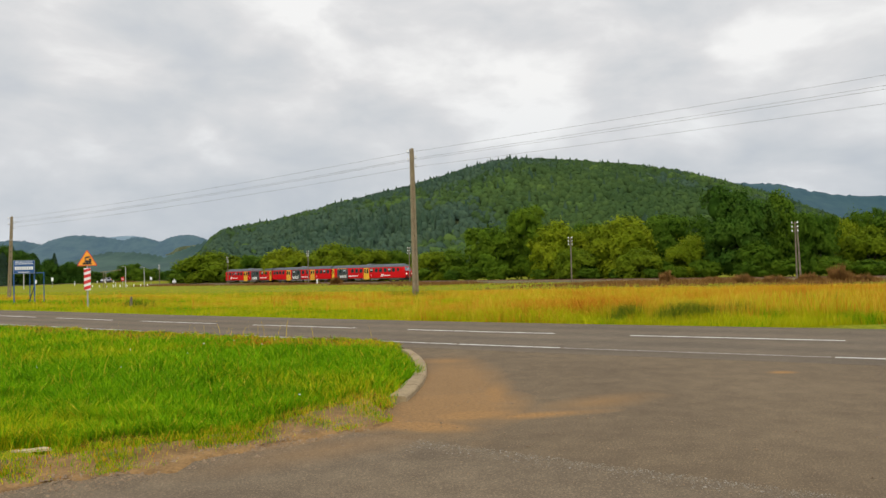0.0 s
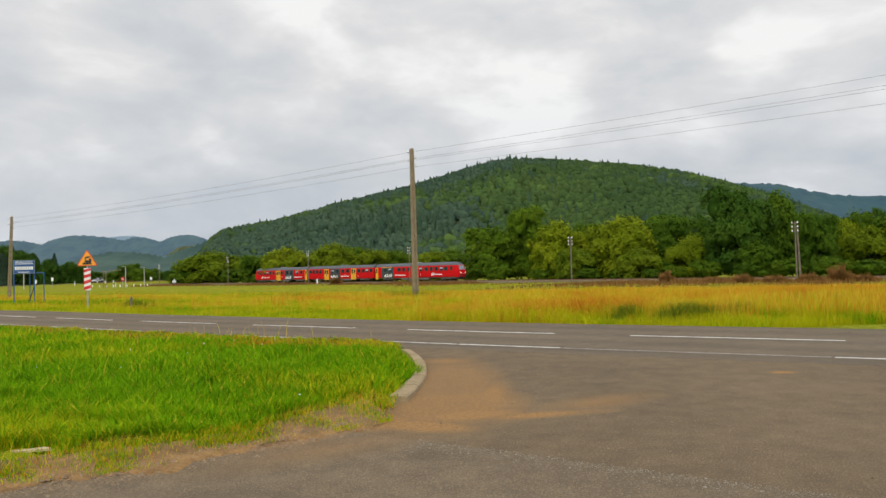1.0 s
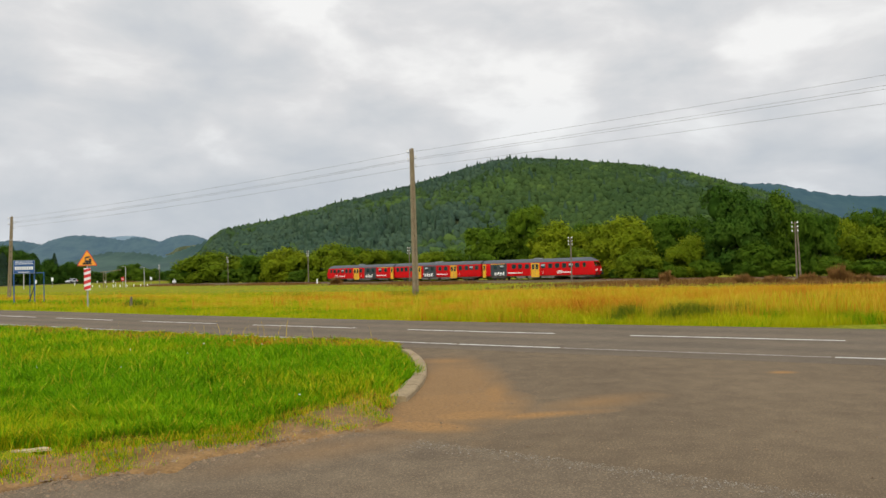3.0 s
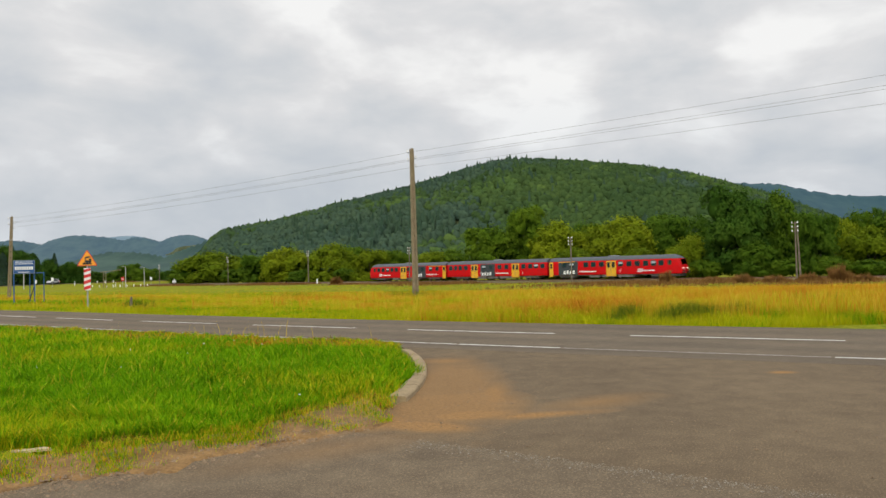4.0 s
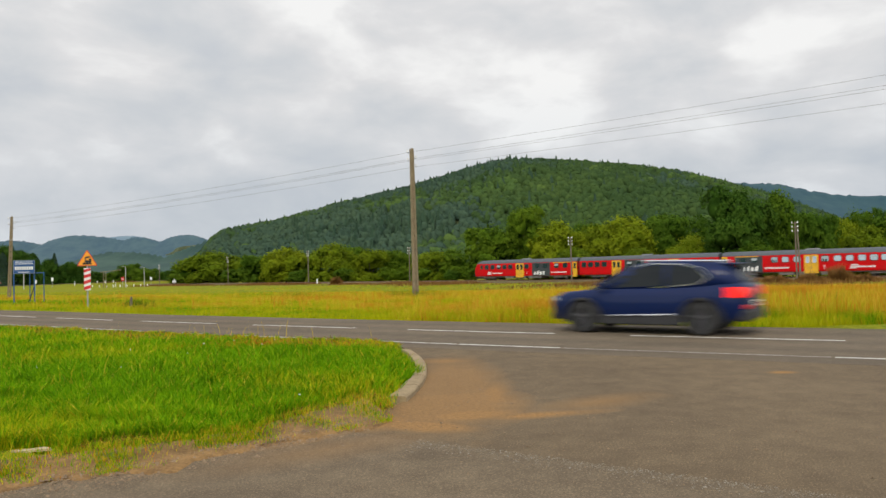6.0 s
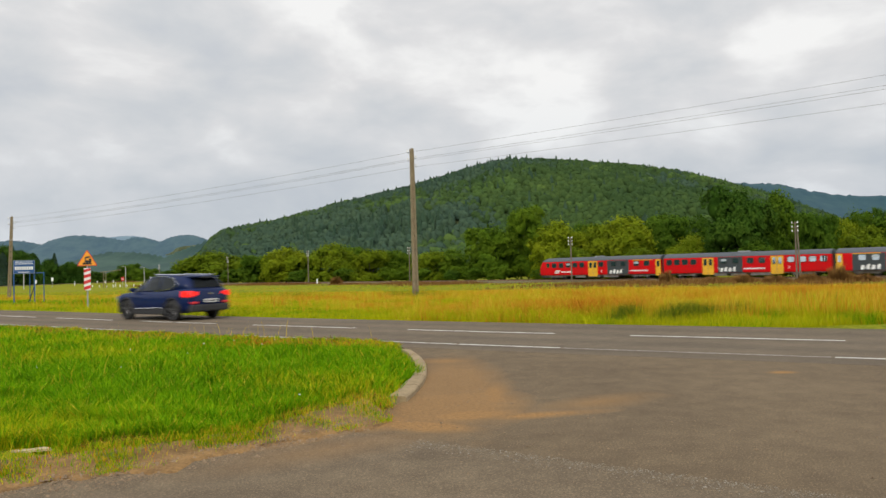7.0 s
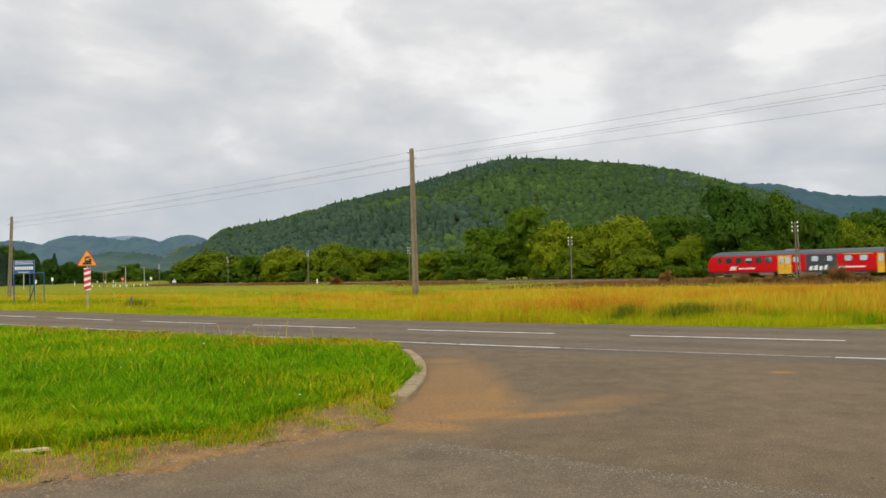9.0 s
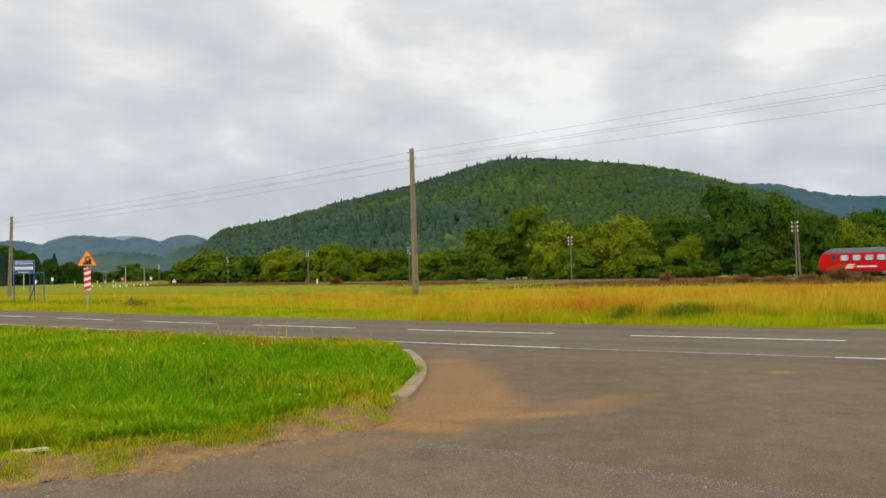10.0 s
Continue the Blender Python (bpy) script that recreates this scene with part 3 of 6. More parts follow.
def build_woods():
    rng = np.random.RandomState(11)
    n = 27000
    x, y = rng.uniform(-300, 620, n), 305 + 480 * rng.rand(n) ** 0.8
    keep = (hill(x, y) > 1.5) & (np.abs(x) < 0.66 * y + 30)
    x, y = x[keep], y[keep]
    n = len(x)
    z = height(x, y) - 1.5
    lean_west = smooth01((120 - x * 600 / y) / 260)
    mood = wob(x, y, 0.017) + 0.8 * wob(x + 90, y, 0.045) + rng.normal(0, 0.45, n)
    spire = (mood + 0.5 * lean_west > 1.75) | (rng.rand(n) < 0.035)
    pine = ~spire & (mood + 1.5 * lean_west > 0.75)
    glade = ~spire & ~pine & (0.8 * wob(x + 300, y, 0.022) + wob(x, y + 50, 0.06) + rng.normal(0, 0.3, n) + 0.9 * (y < 430) > 0.95)
    leaf = ~(spire | pine | glade)
    h = np.where(spire, rng.uniform(7.5, 12, n), rng.uniform(6.5, 10, n))
    w = np.where(spire, h * rng.uniform(0.75, 1.0, n), np.where(pine, rng.uniform(4.2, 6.5, n), rng.uniform(5, 8, n)))
    turn = rng.uniform(0, 6.28, n)
    for name, sel, mat, kind, label in (("spruce_wood", spire, M_CONIFER, "spire", "dark spruce tops on the hillside"),
                                        ("pine_wood", pine, M_PINE, "dome", "pine canopy on the hillside, its green blued for haze"),
                                        ("broadleaf_wood", leaf, M_FOREST, "dome", "green broadleaf canopy on the hillside"),
                                        ("young_wood", glade, M_GLADE, "dome", "light green young trees on the hillside")):
        v, t = scatter(crown_templates(rng, 8, kind), x[sel], y[sel], z[sel], h[sel], w[sel], turn[sel])
        tagged(new(name, raw_mesh(name, v, t, [mat], smooth=kind == "dome")), label, "forest", kind="stuff")


# Both needle greens are lightened and blued to stand in for haze.
M_PINE = foliage("hazed_pine_needles", [(0.029, 0.055, 0.041), (0.040, 0.072, 0.048), (0.056, 0.091, 0.050)], 0.012, 0.0, 0.95, 0.3, relief=0.6)
M_CONIFER = foliage("hazed_spruce_needles", [(0.026, 0.055, 0.036), (0.039, 0.074, 0.045), (0.056, 0.094, 0.052)], 0.012, 0.0, 0.95, 0.3)
build_woods()

# ---------- single trees ----------


def leaf_cloud(rng, lobes, n, size, droop=0.0):
    """Leaves gathered in clumps over the skins of several lobes (x, y, z, rx, rz), facing outwards."""
    lob = np.array(lobes)
    wgt = lob[:, 3] ** 2
    per = 40
    clumps = max(n // per, 1)
    li = rng.choice(len(lob), clumps, p=wgt / wgt.sum())
    d = rng.normal(size=(clumps, 3))
    d /= np.linalg.norm(d, axis=1)[:, None]
    d[:, 2] = np.where(d[:, 2] < -0.45, -d[:, 2], d[:, 2])
    c = lob[li, :3] + d * np.stack([lob[li, 3], lob[li, 3], lob[li, 4]], -1) * rng.uniform(0.84, 1.06, clumps)[:, None]
    cc, dd = np.repeat(c, per, 0), np.repeat(d, per, 0)
    sp = np.repeat(lob[li, 3] * rng.uniform(0.11, 0.2, clumps), per)
    off = rng.normal(size=cc.shape)
    p = cc + off * sp[:, None] * np.array([1, 1, 0.8 + droop])
    if droop:
        p[:, 2] -= rng.rand(len(p)) ** 2 * droop * 1.3
    nr = dd + 0.45 * off + 0.45 * rng.normal(size=p.shape) + np.array([0, 0, 0.25])
    nr /= np.linalg.norm(nr, axis=1)[:, None]
    a = np.cross(nr, rng.normal(size=p.shape) + 1e-3)
    a /= np.linalg.norm(a, axis=1)[:, None]
    b = np.cross(nr, a)
    s = (size * rng.uniform(0.6, 1.3, len(p)))[:, None]
    q = np.stack([p - a * s, p + b * s * 1.1 + a * s * 0.3, p + a * s * 0.8 - b * s * 0.5], 1).reshape(-1, 3)
    return q, np.arange(len(p) * 3).reshape(-1, 3)


def tree_kind(name, seed, mat, lobes, n, size, trunk_h, trunk_r, droop=0.0):
    """A tree one metre high and about as wide, made once: trunk with limbs, crown."""
    rng = np.random.RandomState(seed)
    th = empty(name)
    bm = bmesh.new()
    rod(bm, (0, 0, -0.02), (0.01, 0, trunk_h), trunk_r, trunk_r * 0.7)
    for lx, ly, lz, lr, lh in lobes:
        rod(bm, (0, 0, trunk_h * rng.uniform(0.5, 0.95)), (lx * 0.9, ly * 0.9, lz), trunk_r * 0.5, trunk_r * 0.12, 6)
        for _ in range(2):
            e = Vector((lx, ly, lz)) + Vector(rng.uniform(-0.8, 0.8, 3)) * lr
            rod(bm, (lx * 0.7, ly * 0.7, trunk_h + (lz - trunk_h) * 0.7), e, trunk_r * 0.22, trunk_r * 0.06, 5)
    part("trunk", bm, M_BARK, th)
    v, t = leaf_cloud(rng, lobes, n, size, droop)
    bm = bmesh.new()
    # the dense inner leaves of each lobe
    for lx, ly, lz, lr, lh in lobes:
        r = bmesh.ops.create_icosphere(bm, subdivisions=2, radius=1, matrix=Matrix.LocRotScale((lx, ly, lz), None, (lr * 0.55, lr * 0.55, lh * 0.55)))
        for q in r["verts"]:
            q.co += Vector(rng.uniform(-0.02, 0.02, 3))
    bm.verts.ensure_lookup_table()
    cv, ct = np.array([q.co[:] for q in bm.verts]), np.array([[q.index for q in f.verts] for f in bm.faces])
    bm.free()
    t = np.concatenate([t, ct + len(v)])
    v = np.concatenate([v, cv])
    crown = new("crown", raw_mesh("crown", v, t, [mat], smooth=True))
    crown.parent = th
    return th


def lobes_round(seed, k, spread=0.28, low=0.16):
    r = np.random.RandomState(seed)
    out = [(0, 0, 0.56, 0.30, 0.36)]
    for i in range(k):
        a = i * 6.28 / k + r.uniform(-0.4, 0.4)
        z = r.uniform(low + 0.06, 0.74)
        s = spread * (1.15 - 0.5 * abs(z - 0.42))
        out.append((s * math.cos(a), s * math.sin(a), z, r.uniform(0.15, 0.24), r.uniform(0.14, 0.24)))
    for i in range(6):
        a = i * 1.05 + r.uniform(-0.3, 0.3)
        out.append((0.27 * math.cos(a), 0.27 * math.sin(a), 0.15, 0.18, 0.16))
    return out


KINDS = {
    "willow": [tree_kind("willow_tree", 21 + i, M_WILLOW, lobes_round(40 + i, 9, 0.30, 0.06), 20000, 0.022, 0.30, 0.022, 0.05) for i in range(3)],
    "broad": [tree_kind("broadleaf_tree", 31 + i, M_BROAD, lobes_round(50 + i, 10, 0.26, 0.1), 19000, 0.022, 0.35, 0.020) for i in range(3)],
    "dark": [tree_kind("dark_tree", 41 + i, M_DARK, lobes_round(60 + i, 11, 0.27, 0.06), 20000, 0.021, 0.35, 0.024) for i in range(2)],
    "bush": [tree_kind("bush", 51 + i, M_BROAD, [(a * 0.2, b * 0.2, 0.3 + 0.16 * abs(a + b), 0.26, 0.3) for a, b in ((0, 0), (1, 0.3), (-1, 0.4), (0.2, -1), (-0.4, 1))], 5000, 0.03, 0.15, 0.02) for i in range(2)],
}


def spruce_kind(seed):
    rng = np.random.RandomState(seed)
    th = empty("spruce_tree")
    part("trunk", rod(bmesh.new(), (0, 0, -0.02), (0, 0, 0.95), 0.02, 0.004, 6), M_BARK, th)
    n = 2600
    z = 0.08 + 0.92 * rng.rand(n) ** 1.3
    tier = (z * 14) % 1.0
    r = (1.02 - z) * 0.62 * (0.55 + 0.5 * (1 - tier)) * np.sqrt(rng.uniform(0.25, 1, n))
    a = rng.uniform(0, 6.28, n)
    p = np.stack([r * np.cos(a), r * np.sin(a), z - r * 0.25], -1)
    out = np.stack([np.cos(a), np.sin(a), np.full(n, -0.35)], -1) * 0.045 * rng.uniform(0.7, 1.4, (n, 1))
    sd = np.stack([-np.sin(a), np.cos(a), rng.uniform(-0.5, 0.5, n)], -1) * 0.02
    q = np.stack([p - out, p + sd, p + out, p - sd], 1).reshape(-1, 3)
    k = np.arange(n)[:, None] * 4
    crown = new("crown", raw_mesh("crown", q, np.concatenate([k + [0, 1, 2], k + [0, 2, 3]]), [M_CONIFER]))
    crown.parent = th
    return th


KINDS["spruce"] = [spruce_kind(71), spruce_kind(72)]
LABELS = {"spruce": ("dark green pointed spruce tree", "tree"),
          "willow": ("yellow-green willow tree with a rounded drooping crown", "tree"),
          "broad": ("green broadleaf tree behind the railway", "tree"),
          "dark": ("tall dense dark green broadleaf tree", "tree"),
          "bush": ("low leafy bush beside the railway", "bush")}


def plant(kind, places):
    """Places: x, y, height, width."""
    for i, (x, y, h, w) in enumerate(places):
        src = KINDS[kind][i % len(KINDS[kind])]
        z = float(height(np.array([x]), np.array([y]))[0]) - 0.1
        m = Matrix.LocRotScale((x, y, z), Euler((0, 0, (i * 2.4) % 6.28)), None)
        t = copy_thing(src, m)
        t.scale = (w * 1.15, w * 1.15, h * 1.15)
        tagged(t, *LABELS[kind], group=kind + " trees along the railway")


# rows of trees
plant("willow", [(36.6, 146.9, 12.3, 11.9), (24.1, 155.0, 11.8, 11.3), (33.4, 156.6, 10.8, 8.4), (-46.5, 216.7, 10.3, 12.5), (-30.8, 204.5, 10.3, 12.6), (-18.9, 190.3, 8.0, 9.5), (-78.1, 248.0, 10.6, 18.1), (45.6, 134.3, 7.7, 7.8), (-3.5, 186.5, 7.2, 8.6), (72.3, 132.8, 10.0, 7.1), (73.9, 126.0, 8.3, 7.8), (-37.8, 219.0, 9.0, 8.4), (26.2, 147.3, 6.5, 7.9), (36.5, 137.1, 5.9, 7.4)])
plant("broad", [(19.6, 169.9, 15.7, 9.8), (10.2, 167.9, 12.0, 11.0), (61.7, 135.0, 14.6, 8.8), (46.8, 151.1, 12.1, 9.3), (-12.7, 196.1, 8.1, 9.1), (2.3, 185.7, 7.5, 8.6), (62.8, 123.1, 10.1, 6.2), (76.8, 135.2, 11.1, 7.3), (53.5, 125.1, 6.1, 6.7), (-59.0, 229.4, 8.3, 8.8), (-27.6, 218.5, 9.9, 10.1), (14.9, 182.0, 10.5, 8.4), (48.4, 166.9, 11.6, 9.0), (34.6, 182.1, 12.9, 9.8), (56.8, 161.3, 12.3, 7.4), (77.7, 123.4, 9.7, 8.5), (82.9, 122.7, 10.0, 8.5)])
plant("dark", [(52.4, 131.6, 15.0, 11.1), (65.7, 131.9, 9.6, 6.1), (86.0, 143.2, 11.7, 5.5)])
plant("bush", [(12.2, 158.5, 4.1, 4.9), (37.9, 133.3, 2.7, 3.1), (-83.6, 247.4, 6.4, 9.5), (-64.2, 228.8, 5.8, 8.8), (-13.2, 181.5, 4.3, 5.6), (-6.0, 174.9, 3.8, 5.4), (2.0, 168.7, 3.1, 3.9), (-26.1, 194.0, 4.3, 6.0), (-40.4, 206.2, 4.3, 6.3), (45.7, 127.7, 3.9, 4.9), (56.1, 121.4, 3.6, 5.6), (61.9, 116.5, 3.8, 5.4), (65.8, 113.3, 3.2, 5.2), (20.4, 151.3, 3.2, 4.7), (28.3, 144.2, 3.2, 5.5), (7.0, 164.3, 3.6, 4.4), (33.8, 139.4, 2.8, 4.3), (41.5, 131.4, 3.1, 4.0), (50.8, 123.3, 3.5, 4.3)])
plant("spruce", [(-158.9, 300.0, 11.7, 7.8), (-176.4, 300.0, 15.4, 11.5), (-160.3, 290.0, 10.2, 8.9), (-167.9, 280.0, 12.0, 10.8)])
plant("dark", [(-163.8, 290.0, 12.6, 9.8), (-153.3, 285.0, 10.0, 8.8), (-154.5, 300.0, 8.4, 8.3), (-167.6, 285.0, 13.4, 11.0), (-149.2, 300.0, 7.8, 7.8), (-147.1, 290.0, 9.0, 7.6), (-172.9, 300.0, 13.5, 11.5), (-163.7, 300.0, 8.6, 10.2), (-161.3, 310.0, 7.7, 8.6), (-185.1, 310.0, 16.4, 11.9), (-157.5, 320.0, 6.7, 7.9), (-162.1, 340.0, 5.8, 8.9), (-162.8, 290.0, 7.6, 9.8), (-130.7, 340.0, 5.0, 10.5), (-120.5, 330.0, 5.3, 10.2)])
plant("broad", [(-140.8, 330.0, 8.3, 10.2), (-131.6, 320.0, 6.5, 9.8), (-151.6, 340.0, 6.0, 8.9), (-138.6, 350.0, 6.3, 9.7), (-162.8, 350.0, 4.7, 9.2), (-101.4, 290.0, 7.9, 11.2), (-100.1, 280.0, 3.8, 8.6)])
for kind in KINDS.values():
    for t in kind:
        for o in list(t.children_recursive) + [t]:
            bpy.data.objects.remove(o)

# ---------- grasses ----------


def blades(name, x, y, z, h, w, lean, kinds, mats, label, seed):
    """Bent, tapering blades of grass, each one piece."""
    rng = np.random.RandomState(seed)
    n = len(x)
    a, b = rng.uniform(0, 6.28, n), rng.uniform(0, 6.28, n)
    wx, wy = np.cos(a) * w / 2, np.sin(a) * w / 2
    lx, ly = np.cos(b) * lean * h, np.sin(b) * lean * h
    base = np.stack([x, y, z], -1)
    o = np.stack([wx, wy, np.zeros(n)], -1)
    mid = base + np.stack([lx * 0.3, ly * 0.3, h * 0.55], -1)
    tip = base + np.stack([lx, ly, h], -1)
    v = np.stack([base - o, base + o, mid - o * 0.75, mid + o * 0.75, tip], 1).reshape(-1, 3)
    k = np.arange(n)[:, None] * 5
    t = np.concatenate([k + [0, 1, 3], k + [0, 3, 2], k + [2, 3, 4]], 1).reshape(-1, 3)
    return tagged(new(name, raw_mesh(name, v, t, mats, np.repeat(kinds, 3))), label, "grass", kind="stuff")


def build_meadow():
    rng = np.random.RandomState(3)
    n = 560000
    inv = rng.uniform(1 / 160.0, 1 / 17.0, n)
    y = 1 / inv
    y = np.where(rng.rand(n) < 0.25, rng.uniform(30, 170, n), y)
    x = y * rng.uniform(-0.68, 0.68, n)
    d = x * RN[0] + y * RN[1]
    s = (x - TRACK_0[0]) * TRACK_N[0] + (y - TRACK_0[1]) * TRACK_N[1]
    bd = np.min(np.hypot(x[:, None] - BEND[None, ::3, 0], y[:, None] - BEND[None, ::3, 1]), 1)
    d = d + 15.5 - road_d(x * RU[0] + y * RU[1])
    keep = (d > 18.42 + 0.15 * wob(x, y, 1.5)) & (s < -2.6) & ((bd > 22) | (y < 85))
    x, y, d, s = x[keep], y[keep], d[keep], s[keep]
    n = len(x)
    z = height(x, y) - 0.02
    patch = 0.9 * wob(x, y, 0.19) + 1.2 * wob(x * 0.7 + 40, y, 0.47) + 1.0 * wob(x + 11, y, 1.15) + 0.5 * wob(x, y + 3, 2.9) + rng.normal(0, 0.22, n)
    patch = patch - 0.55 + 0.6 * smooth01((x / y + 0.4) / 0.6)
    verge = d < 19.6 + 0.7 * wob(x, y, 0.8) + 0.5 * wob(x + 5, y, 2.1)
    kinds = np.select([verge & (rng.rand(n) < 0.75), patch > 1.0, patch > 0.0, patch > -0.85], [1, 3, 2, 1], 0)
    rusty = rng.rand(n) < 0.08
    kinds = np.where(rusty & ~verge, 3, kinds)
    kinds = np.where(rng.rand(n) < 0.15, 1, kinds)
    # greener, shorter grass on the railway bank
    bank = (y > 96 + 14 * wob(x, y, 0.05) - 20 * smooth01(x / 40)) | (s > -11 - 17 * smooth01((x + 60) / 100) + 3 * wob(x, y, 0.2))
    kinds = np.where(bank, rng.choice([0, 1, 2, 3], n, p=[0.34, 0.42, 0.12, 0.12]), kinds)
    tall = 0.16 + 0.05 * wob(x, y, 0.3) + rng.uniform(-0.09, 0.14, n) + 0.22 * smooth01((x / y + 0.1) / 0.3) * (y < 60)
    h = np.where(verge, rng.uniform(0.12, 0.4, n), tall)
    h = np.where(bank, h * 0.6, h * (1 + 0.35 * np.clip(patch, -1, 1))) * (1 - 0.4 * smooth01((y - 40) / 40))
    w = 0.004 + 0.00038 * y
    blades("meadow_grass", x, y, z, h, w, rng.uniform(0.2, 0.9, n), kinds, [M_LEAF, M_LIME, M_STRAW, M_RUST],
           "tall yellow-green meadow grass with rusty seed heads", 4)
    # taller seed stalks, thicker to the east
    k = 62000
    y2 = 1 / rng.uniform(1 / 60.0, 1 / 17.5, k)
    x2 = y2 * rng.uniform(-0.66, 0.68, k)
    d2 = x2 * RN[0] + y2 * RN[1]
    dens = 0.12 + 0.75 * smooth01((x2 / y2 + 0.05) / 0.5)
    q = (d2 > 19.9) & (0.8 * wob(x2, y2, 0.5) + wob(x2 + 9, y2, 1.6) + 0.6 * wob(x2, y2 + 4, 3.1) + rng.normal(0, 0.3, k) > 1.35 - 1.15 * dens)
    x2, y2 = x2[q], y2[q]
    k = len(x2)
    blades("seed_stalks", x2, y2, height(x2, y2), rng.uniform(0.35, 0.8, k), 0.006 + 0.0005 * y2, rng.uniform(0.05, 0.35, k), rng.choice(3, k, p=[0.16, 0.50, 0.34]),
           [M_LIME, M_STRAW, M_RUST], "tall straw and rust coloured seed stalks", 12)
    # clumps of rushes
    cx, cy = [], []
    for px, py, r, k in ((6.4, 19.25, 0.62, 1300), (4.9, 19.9, 0.32, 420), (7.85, 19.6, 0.4, 300), (-1.4, 45.0, 1.2, 350), (-15.0, 35.8, 0.7, 420), (12.5, 24.5, 1.1, 260), (-2.9, 47.5, 0.9, 250), (-12.0, 60, 1.2, 200)):
        cx.append(rng.normal(px, r * 0.62, k))
        cy.append(rng.normal(py, r * 0.15, k))
    x, y = np.concatenate(cx), np.concatenate(cy)
    blades("rushes", x, y, height(x, y) - 0.02, rng.uniform(0.25, 0.62, len(x)), np.full(len(x), 0.016), rng.uniform(0.05, 0.3, len(x)),
           np.zeros(len(x), int), [M_RUSH], "dark green clumps of rushes in the meadow", 5)
    mx, my = rng.normal(16.5, 1.3, 500), rng.normal(78, 1.0, 500)
    blades("lime_clump", mx, my, height(mx, my), rng.uniform(0.3, 0.6, 500), np.full(500, 0.06), rng.uniform(0.1, 0.5, 500), np.zeros(500, int), [M_LIME],
           "bright lime-green clump in the meadow", 13)
    # brown weeds along the railway
    n = 52000
    t = rng.uniform(-260, 120, n)
    off = -2.8 - np.abs(rng.normal(0, 1, n)) * (6 + 9 * smooth01((t - 0) / 60))
    p = TRACK_0 + TRACK_D * t[:, None] + TRACK_N * off[:, None]
    x, y = p[:, 0], p[:, 1]
    clump = wob(t, t * 0 + 3, 0.11) + 0.8 * wob(t * 1.0, off * 0, 0.35)
    near = smooth01((t - 30) / 40)
    sel = (clump + rng.normal(0, 0.4, n) > 0.05 - 0.75 * near) & (y > 20)
    x, y, clump, t = x[sel], y[sel], clump[sel], t[sel]
    h = np.clip(0.5 + 0.3 * clump + rng.uniform(-0.2, 0.35, len(x)), 0.2, 2.0) * (0.6 + 0.25 * smooth01((t - 55) / 30))
    blades("dead_weeds", x, y, height(x, y) - 0.02, h, np.full(len(x), 0.11), rng.uniform(0.1, 0.4, len(x)), np.zeros(len(x), int), [M_BROWN],
           "brown dead weeds along the railway bank", 6)


build_meadow()


def brown_shrub(x, y, h, w, seed):
    rng = np.random.RandomState(seed)
    n = 900
    a, r = rng.uniform(0, 6.28, n), np.sqrt(rng.rand(n))
    bx, by = x + r * w * np.cos(a), y + r * w * np.sin(a)
    ob = blades("dry_shrub", bx, by, height(bx, by) - 0.02, h * (1.05 - 0.6 * r * r) * rng.uniform(0.6, 1.05, n), np.full(n, 0.07), rng.uniform(0.1, 0.4, n), np.zeros(n, int), [M_BROWN],
                "dense brown dry shrub by the railway", seed)
    tagged(ob, category="shrub", kind="thing")


for i, (x, y, h, w) in enumerate(((52.2, 97.0, 2.6, 1.5), (49.0, 98.5, 1.5, 1.6), (55.5, 97.0, 1.2, 1.4), (46.0, 102.0, 1.2, 1.8), (42.5, 104.5, 1.5, 1.6), (39.0, 107.0, 1.1, 1.7), (33.8, 111.5, 2.2, 1.2), (-26.0, 178.0, 2.2, 1.6))):
    brown_shrub(x, y, h, w, 80 + i)


